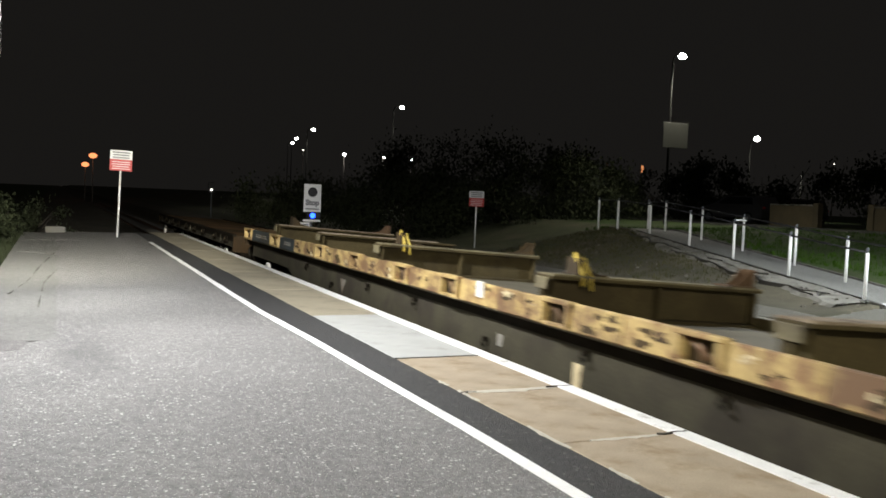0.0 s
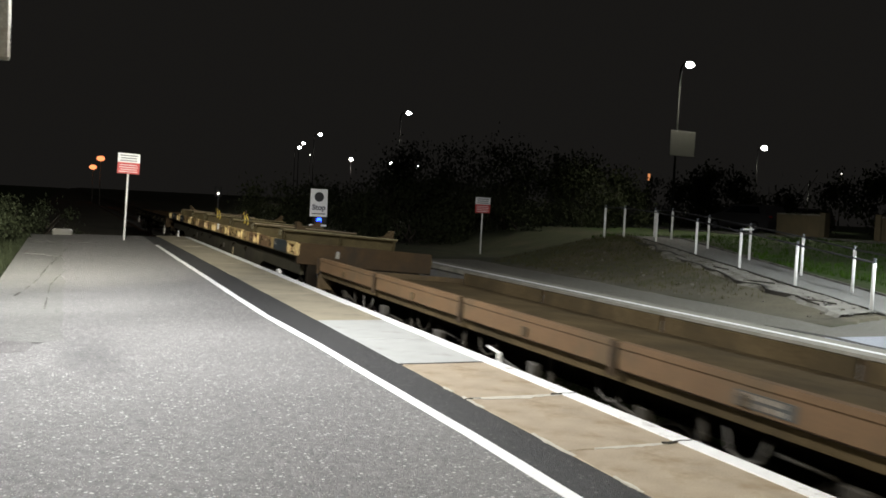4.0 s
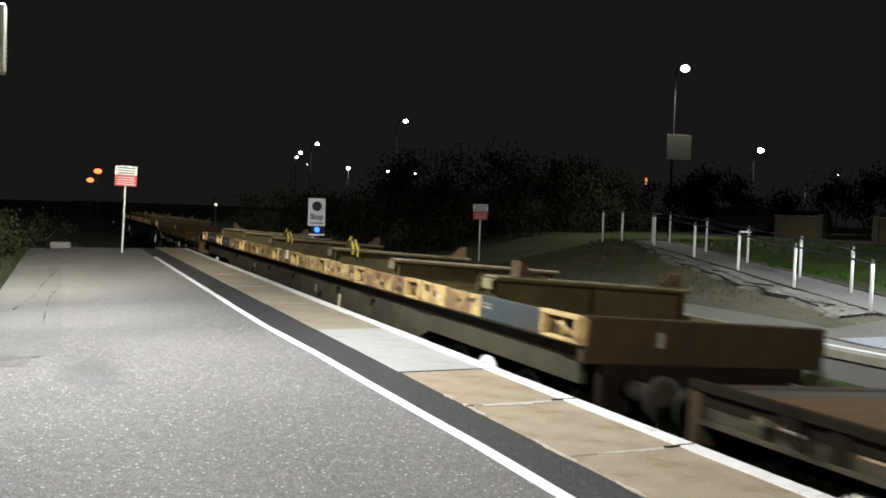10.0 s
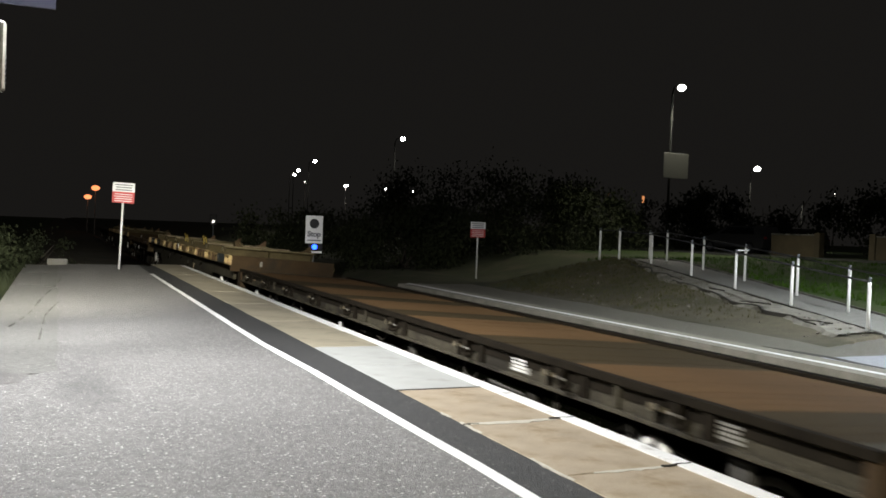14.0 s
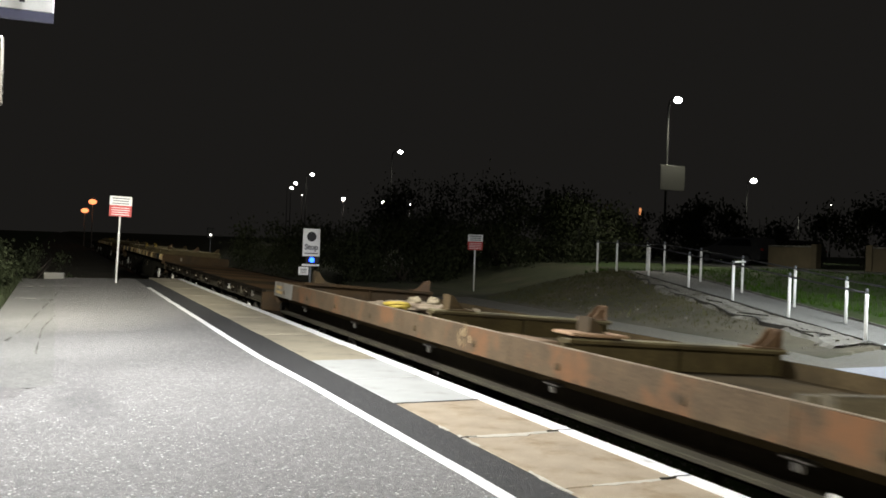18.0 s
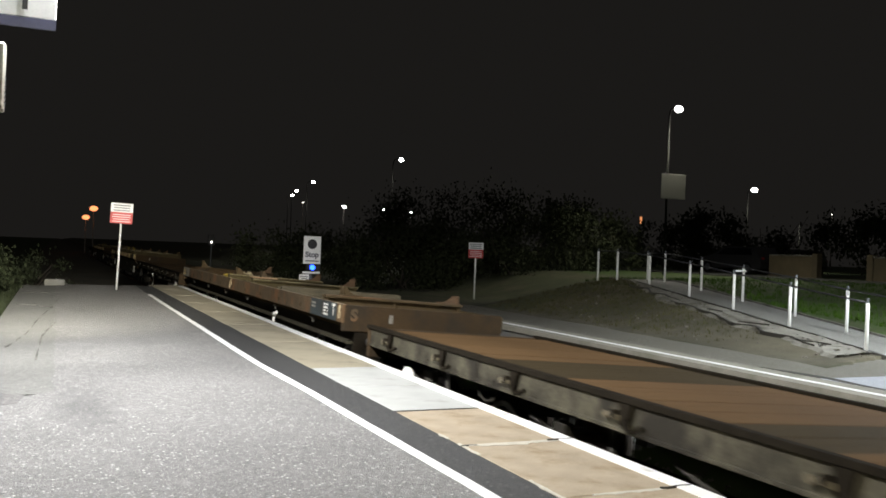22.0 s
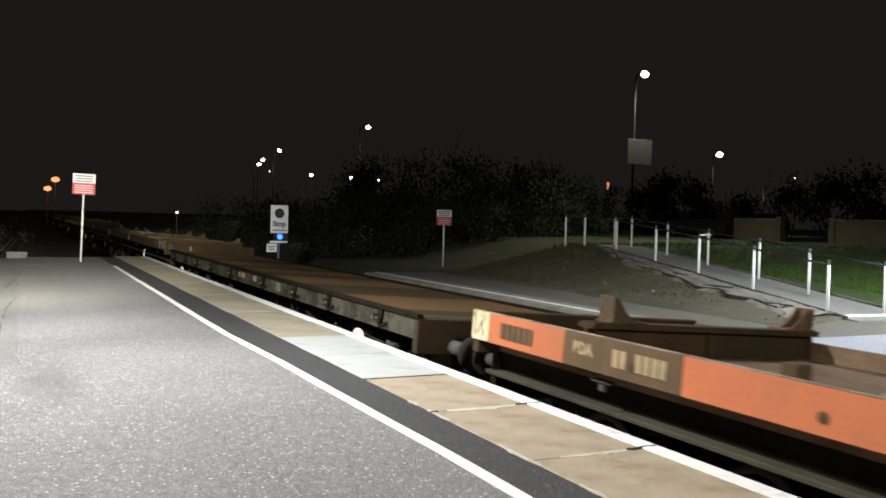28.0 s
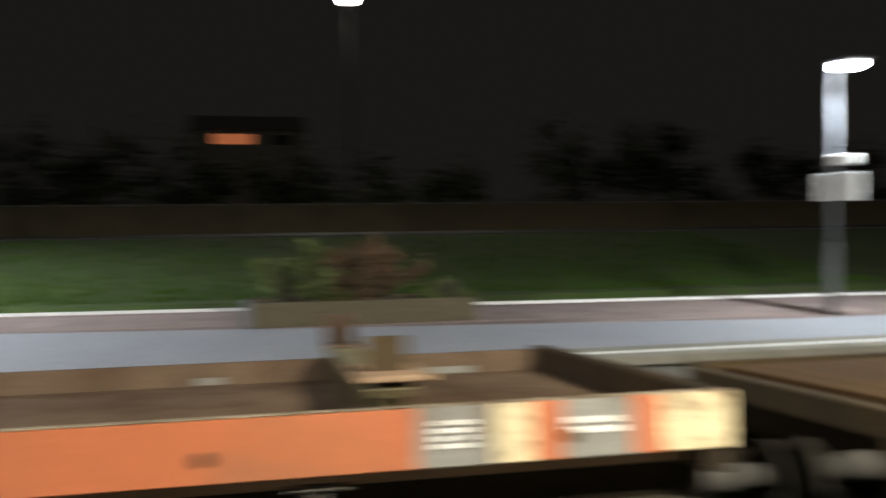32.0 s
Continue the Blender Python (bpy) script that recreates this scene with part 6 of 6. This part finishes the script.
for (ya, za), (yb, zb) in (((-0.26, 1.39), (-0.2, 1.53)), ((-0.2, 1.53), (-0.13, 1.39)), ((-0.28, 1.45), (-0.12, 1.45)), ((-0.08, 1.38), (-0.08, 1.55))):
    prism(bm, [(ya - 0.012, za), (ya + 0.012, za), (yb + 0.012, zb + 0.008), (yb - 0.012, zb + 0.008)], 0, -W - 0.010, -W - 0.006)
part("painted_mark", bm, M["grey_text"], orange, "worn grey line mark")
sack_heap(orange, -6.1, -0.05, 5, 8, M["sack"], "crumpled pale canvas sack", r=0.13)
for k, (x, y) in enumerate(((-0.3, -5.75), (0.05, -6.25), (0.3, -6.75))):
    crumpled_sheet(orange, x, y, 0.32, 0.4, 0.14, M["sack"], "crumpled pale sheeting", 20 + k)
crumpled_sheet(orange, 0.05, -5.0, 0.75, 0.95, 0.2, M["tarpaulin"], "dark crumpled tarpaulin", 3)
crumpled_sheet(orange, 0.35, -6.5, 0.6, 0.8, 0.13, M["tarpaulin"], "dark crumpled tarpaulin", 6)
crumpled_sheet(orange, -0.25, -4.35, 0.4, 0.35, 0.17, M["sack"], "crumpled pale sheeting", 9)
box_part("upright_stub", orange, M["rust"], -0.95, -0.8, -3.75, -3.6, 1.43, 1.66, 0.01, "short rusty upright")
for a, b in ((-12.1, -11.94), (-13.38, -13.2), (-16.84, -16.66), (-18.85, -18.3)):
    box_part("pale_mark", orange, M["grey_paint"], W - 0.061, W - 0.056, a, b, 1.435, 1.49)
coil(orange, 0.2, -5.4, 1.5, 0.4, 3, M["beam_pale"], "pale coiled rope", 6)
flat_wagon("flat_wagon", "rusty plank-decked flat wagon coupled behind the orange wagon", -122.4, 18.2, side="rust_panel", lip="rust")

# ---- planting, walls and distance ----
planter = thing("planter", pose(13.0, -2.0, 0), "long timber planter box with bushy flowers", "planter")
box_part("front_board", planter, M["timber_dark"], -0.02, 0.03, -1.75, 1.65, 0.0, 0.36, 0.01)
box_part("back_board", planter, M["timber_dark"], 0.85, 0.9, -1.75, 1.65, 0.0, 0.36, 0.01)
box_part("end_board", planter, M["timber_dark"], 0.03, 0.85, 1.6, 1.65, 0.0, 0.36, 0.01)
box_part("end_board", planter, M["timber_dark"], 0.03, 0.85, -1.75, -1.7, 0.0, 0.36, 0.01)
box_part("soil", planter, M["earth"], 0.03, 0.85, -1.7, 1.6, 0.0, 0.3)
box_part("corner_post", planter, M["galvanised"], -0.05, 0.02, 1.58, 1.7, 0.0, 0.42, 0.01)
bush("shrub", "bushy brown-green shrub with reddish tips in the planter", (13.5, -2.2, 0.3), (0.5, 0.85, 1.0), 5200, M["leaf_red"], 3, 0.085, "shrub")
bush("shrub", "bright green leafy plant in the timber planter", (13.4, -1.05, 0.3), (0.45, 0.7, 0.85), 3400, M["leaf_green"], 4, 0.08, "shrub")
bush("shrub", "low green plant in the timber planter", (13.4, -3.3, 0.3), (0.38, 0.5, 0.45), 1300, M["leaf_green"], 5, 0.08, "shrub")

for k, (x, y, sx, sy, sz) in enumerate(((15.0, 38, 3.6, 2.6, 3.2), (19.5, 36, 3.4, 2.6, 3.5), (23.5, 36.5, 3.0, 2.6, 3.0), (12.0, 46, 3.6, 3.0, 2.9), (18.5, 44, 4, 3, 4.0))):
    bush("hedge_bush", "dense dark bush behind the platform end", (x, y, ground_z(x, y) - 0.1), (sx, sy, sz), 10000, M["leaf"], 20 + k, 0.17)
for k, (x, y, sx, sy, sz) in enumerate(((-2.4, 27, 1.5, 2.6, 1.3), (-2.2, 33, 1.6, 2.4, 1.6), (-4.5, 22, 2.2, 3, 1.8), (-1.2, 39, 2.0, 2.4, 1.7))):
    bush("bank_bush", "scrubby bush on the bank beside the platform", (x, y, ground_z(x, y) - 0.05), (sx, sy, sz), 2400, M["leaf_mid"], 40 + k, 0.12)
tufts("lawn_grass", lambda r: (16.9 + 9.3 * r.random() ** 1.6, r.uniform(-14, 26)), 9000, 0.1, M["blade"], "short mown grass between the platform and the road")
tufts("bank_grass", lambda r: (lambda y: (toe(y) + 0.2 + (ramp_x(y) - toe(y) - 0.3) * r.random(), y))(r.uniform(15.5, 24.2)), 260, 0.05, M["leaf_dry"], "sparse grass on the earth bank")
tufts("bank_scrub", lambda r: (lambda y: (toe(y) + 0.5 + (ramp_x(y) - toe(y) - 0.5) * r.random() ** 0.8, y))(13 + 11 * r.random() ** 0.5), 3200, 0.07, M["leaf_dry"], "dry olive scrub over the upper earth bank")
tufts("kerb_weeds", lambda r: (lambda y: (15.9 + 0.07 * y + r.random() * 0.25, y))(r.uniform(-10, 10.5)), 500, 0.16, M["blade"], "rough grass overhanging the kerb")
tufts("platform_weeds", lambda r: (-1.05 - 1.6 * r.random() ** 1.5, r.uniform(10, 32)), 2200, 0.2, M["leaf_mid"], "rough weeds beside the concrete margin")

bm = bmesh.new()
cuboid(bm, 26.8, 31.2, -120, 140, 0.7, 1.03)
tagged(part("road", bm, M["asphalt_dark"]), "dark asphalt road beyond the grass", "road", kind="structure")
wall = tagged(new("boundary_wall"), "low brown brick boundary wall beyond the road", "wall", kind="structure")
bm = bmesh.new()
cuboid(bm, 0, 0.22, 0.15, 2.85, 0, 1.02)
PANEL = mesh("wall_panel", bm, M["wall"])
bm = bmesh.new()
cuboid(bm, -0.06, 0.28, -0.16, 0.16, 0, 1.17, 0.02)
PILLAR = mesh("pillar", bm, M["wall"])
bm = bmesh.new()
cuboid(bm, -0.04, 0.26, 0.16, 2.84, 1.02, 1.09, 0.015)
COPE = mesh("wall_coping", bm, M["concrete_dark"])
for i in range(-22, 11):
    for me in (PANEL, PILLAR, COPE) if i != 9 else (PILLAR,):
        piece(me.name.split(".")[0], me, wall, pose(32, i * 3.0, 0.98))

for k, (x, y) in enumerate(((37, -26), (36.5, -15), (38, -4), (37, 7), (38.5, 18), (37, 29), (38, 40), (41, 52))):
    bush("tree", "dark leafy tree behind the boundary wall", (x, y, 0.8), (3.2, 6.2, 4.0 + 0.7 * math.sin(k * 2.3)), 5500, M["leaf"], 60 + k, 0.24, "tree")


def house(x, y, w, d, h, turn, windows, label):
    t = thing("house", pose(x, y, 1.0, 0, 0, turn), label, "house", "houses beyond the road")
    box_part("outer_wall", t, M["house"], -d / 2, d / 2, -w / 2, w / 2, 0, h)
    bm = bmesh.new()
    prism(bm, [(-d / 2 - 0.4, h), (d / 2 + 0.4, h), (0, h + d * 0.2)], 1, -w / 2 - 0.3, w / 2 + 0.3)
    part("roof", bm, M["roof"], t)
    for wy, wz, ww, wh, material in windows:
        bm = bmesh.new()
        cuboid(bm, -d / 2 - 0.06, -d / 2 - 0.03, wy - ww / 2, wy + ww / 2, wz - wh / 2, wz + wh / 2)
        win = part("window", bm, M[material], t)
        for a, b, c, e in ((wy - ww / 2 - 0.07, wy - ww / 2, wz - wh / 2, wz + wh / 2), (wy + ww / 2, wy + ww / 2 + 0.07, wz - wh / 2, wz + wh / 2), (wy - ww / 2 - 0.07, wy + ww / 2 + 0.07, wz - wh / 2 - 0.08, wz - wh / 2), (wy - ww / 2 - 0.07, wy + ww / 2 + 0.07, wz + wh / 2, wz + wh / 2 + 0.07)):
            box_part("frame", win, M["white"], -d / 2 - 0.09, -d / 2 - 0.01, a, b, c, e)


house(55.1, 30.4, 6.2, 8, 5.1, 0, ((1.5, 4.05, 1.0, 1.5, "orange_glow"), (-1.5, 4.0, 1.0, 1.4, "black"), (-1.5, 1.4, 1.5, 1.4, "black"), (1.5, 1.4, 1.5, 1.4, "black")), "two-storey house with one lit orange window")
house(79, -0.5, 9, 8, 7.8, 0, ((1.2, 7.05, 3.2, 0.85, "dim_orange_glow"), (-2.8, 7.0, 1.6, 0.85, "black"), (-2.5, 3, 2.0, 1.2, "black"), (2, 3, 2.0, 1.2, "black")), "long dark building with a dim orange window strip")
house(80, 45, 12, 9, 5.5, 15, ((-2, 4, 1.2, 1.3, "glass"), (2, 4, 1.2, 1.3, "glass"), (0, 1.5, 1.6, 1.4, "glass")), "dark house beyond the boundary wall")

for x, y, z in ((22.1, 57.9, 7.95), (23.15, 84.9, 8.0), (27.0, 106.6, 8.4), (28.95, 116.5, 8.4)):
    street_lamp(x - 0.62, y, -0.2, z, "distant street lamp along the road", M["street_glow"], 0.34 + y * 0.0018, 0.6)
for x, y, z, r, k in ((35.4, 135.5, 8.5, 0.16, "far_glow"), (40.7, 130.8, 8.0, 0.38, "street_glow"), (50.9, 141.1, 8.4, 0.36, "street_glow"), (58.9, 148.8, 8.5, 0.36, "street_glow"), (67.6, 99.15, 7.4, 0.25, "dim_orange_glow"), (83.6, 99.6, 7.5, 0.28, "street_glow"), (111, 101, 9.7, 0.22, "far_glow"), (195.9, 40.9, 18.4, 0.45, "street_glow"), (5.27, 149.9, 6.33, 0.55, "amber_glow"), (4.16, 149.9, 4.88, 0.5, "amber_glow")):
    t = thing("distant_lamp", pose(x, y, 0), "tiny distant amber lamp on a mast" if k == "amber_glow" else "tiny distant street lamp", "street lamp", "far lamps in the dark")
    bm = bmesh.new()
    bmesh.ops.create_uvsphere(bm, u_segments=12, v_segments=8, radius=r * (0.95 if k == "amber_glow" else 0.6), matrix=Matrix.Translation((0, 0, z)) @ Matrix.Diagonal((1.2, 1, 0.8, 1)))
    part("lantern", bm, M[k], t)
    bm = bmesh.new()
    rod(bm, (0, 0, -1), (0, 0, z - r * 0.5), 0.09, 0.05, 8)
    part("column", bm, M["roof"], t)
signal = thing("signal_post", pose(10.94, 69.1, -1.2), "small lit white signal marker beside the track", "signal")
bm = bmesh.new()
rod(bm, (0, 0, 0), (0, 0, 2.7), 0.05, 0.05, 8)
part("post", bm, M["galvanised"], signal)
box_part("head", signal, M["black"], -0.25, 0.25, 0.0, 0.1, 2.6, 3.4, 0.02)
bm = bmesh.new()
rod(bm, (0, -0.06, 2.85), (0, 0.0, 2.85), 0.08, 0.08, 12)
part("lens", bm, M["far_glow"], signal)
for x, y, z, s, k in ((41.6, 56.3, 4.62, 0.52, "orange_glow"), (57.5, 55.6, 4.95, 0.5, "sign_back")):
    t = thing("road_sign", pose(x, y, 1.0, 0, 0, 35), "small lit square road sign on a post", "sign")
    bm = bmesh.new()
    rod(bm, (0, 0.05, 0), (0, 0.05, z - 1.0), 0.05, 0.05, 8)
    part("post", bm, M["sign_back"], t)
    box_part("panel", t, M["sign_back"], -s / 2 - 0.05, s / 2 + 0.05, -0.02, 0, z - 1.0 - s / 2 - 0.05, z - 1.0 + s / 2 + 0.05)
    box_part("face", t, M[k], -s / 2, s / 2, -0.03, -0.02, z - 1.0 - s / 2, z - 1.0 + s / 2)


def car(m, label, paint, lit):
    t = thing("car", m, label, "car")
    bm = bmesh.new()
    prism(bm, [(-2.1, 0.3), (-2.15, 0.75), (-2.0, 1.0), (-1.75, 1.45), (0.2, 1.48), (0.95, 1.0), (1.95, 0.85), (2.12, 0.6), (2.1, 0.3)], 0, -0.85, 0.85)
    bmesh.ops.bevel(bm, geom=bm.edges[:], offset=0.06, segments=2, affect="EDGES")
    part("body", bm, M[paint], t)
    for s in (-1, 1):
        bm = bmesh.new()
        prism(bm, [(-1.6, 1.02), (-1.5, 1.38), (0.1, 1.4), (0.75, 1.02)], 0, s * 0.852 - 0.01, s * 0.852 + 0.01)
        part("side_window", bm, M["glass"], t)
        box_part("tail_light", t, M["tail_glow"] if lit else M["red_sign"], s * 0.66 - 0.09, s * 0.66 + 0.09, -2.2, -2.12, 0.8, 0.92, 0.02)
        bm = bmesh.new()
        cuboid(bm, s * 0.62 - 0.16, s * 0.62 + 0.16, 1.98, 2.12, 0.58, 0.72, 0.02)
        part("headlight", bm, M["head_glow"] if lit else M["glass"], t)
        box_part("front_marker", t, M["head_glow"] if lit else M["glass"], s * 0.86 - 0.02, s * 0.86 + 0.02, 1.8, 2.0, 0.6, 0.68)
        for y in (-1.3, 1.35):
            bm = bmesh.new()
            rod(bm, (s * 0.68, y, 0.32), (s * 0.87, y, 0.32), 0.32, 0.32, 20)
            wh = part("wheel", bm, M["black"], t)
            bm = bmesh.new()
            rod(bm, (s * 0.865, y, 0.32), (s * 0.88, y, 0.32), 0.2, 0.18, 14)
            part("rim", bm, M["galvanised"], wh)
    return t


CAR = car(pose(28.5, -20, 1.03), "dark hatchback driving along the road with lamps lit", "car_paint", True)
car(pose(34.2, 37.4, 1.0, 0, 0, 8), "silver hatchback parked beyond the road", "car_silver", False)
car(pose(38.6, 38.2, 1.0, 0, 0, 84), "grey hatchback parked across the end of the wall", "car_silver", False)


def run_at(t):
    i = min(int(t), len(RUN) - 2)
    return RUN[i] + (RUN[i + 1] - RUN[i]) * (t - i)


def motions():
    for w, u in MOVERS:
        walk(w, [(t, pose(CX, u + run_at(t), RAIL, 0, CANT, 0)) for t in range(33)])
    for ob, y, r in WHEELS:
        walk(ob, [(k / 10, pose(0, y, r, -math.degrees(run_at(k / 10) / r))) for k in range(321)])
    walk(CAR, [(t, pose(28.5, 27.1 + 19.5 * (t - 30.2) - 2.1, 1.03)) for t in (0, 16, 28, 30, 31, 32)])


motions()
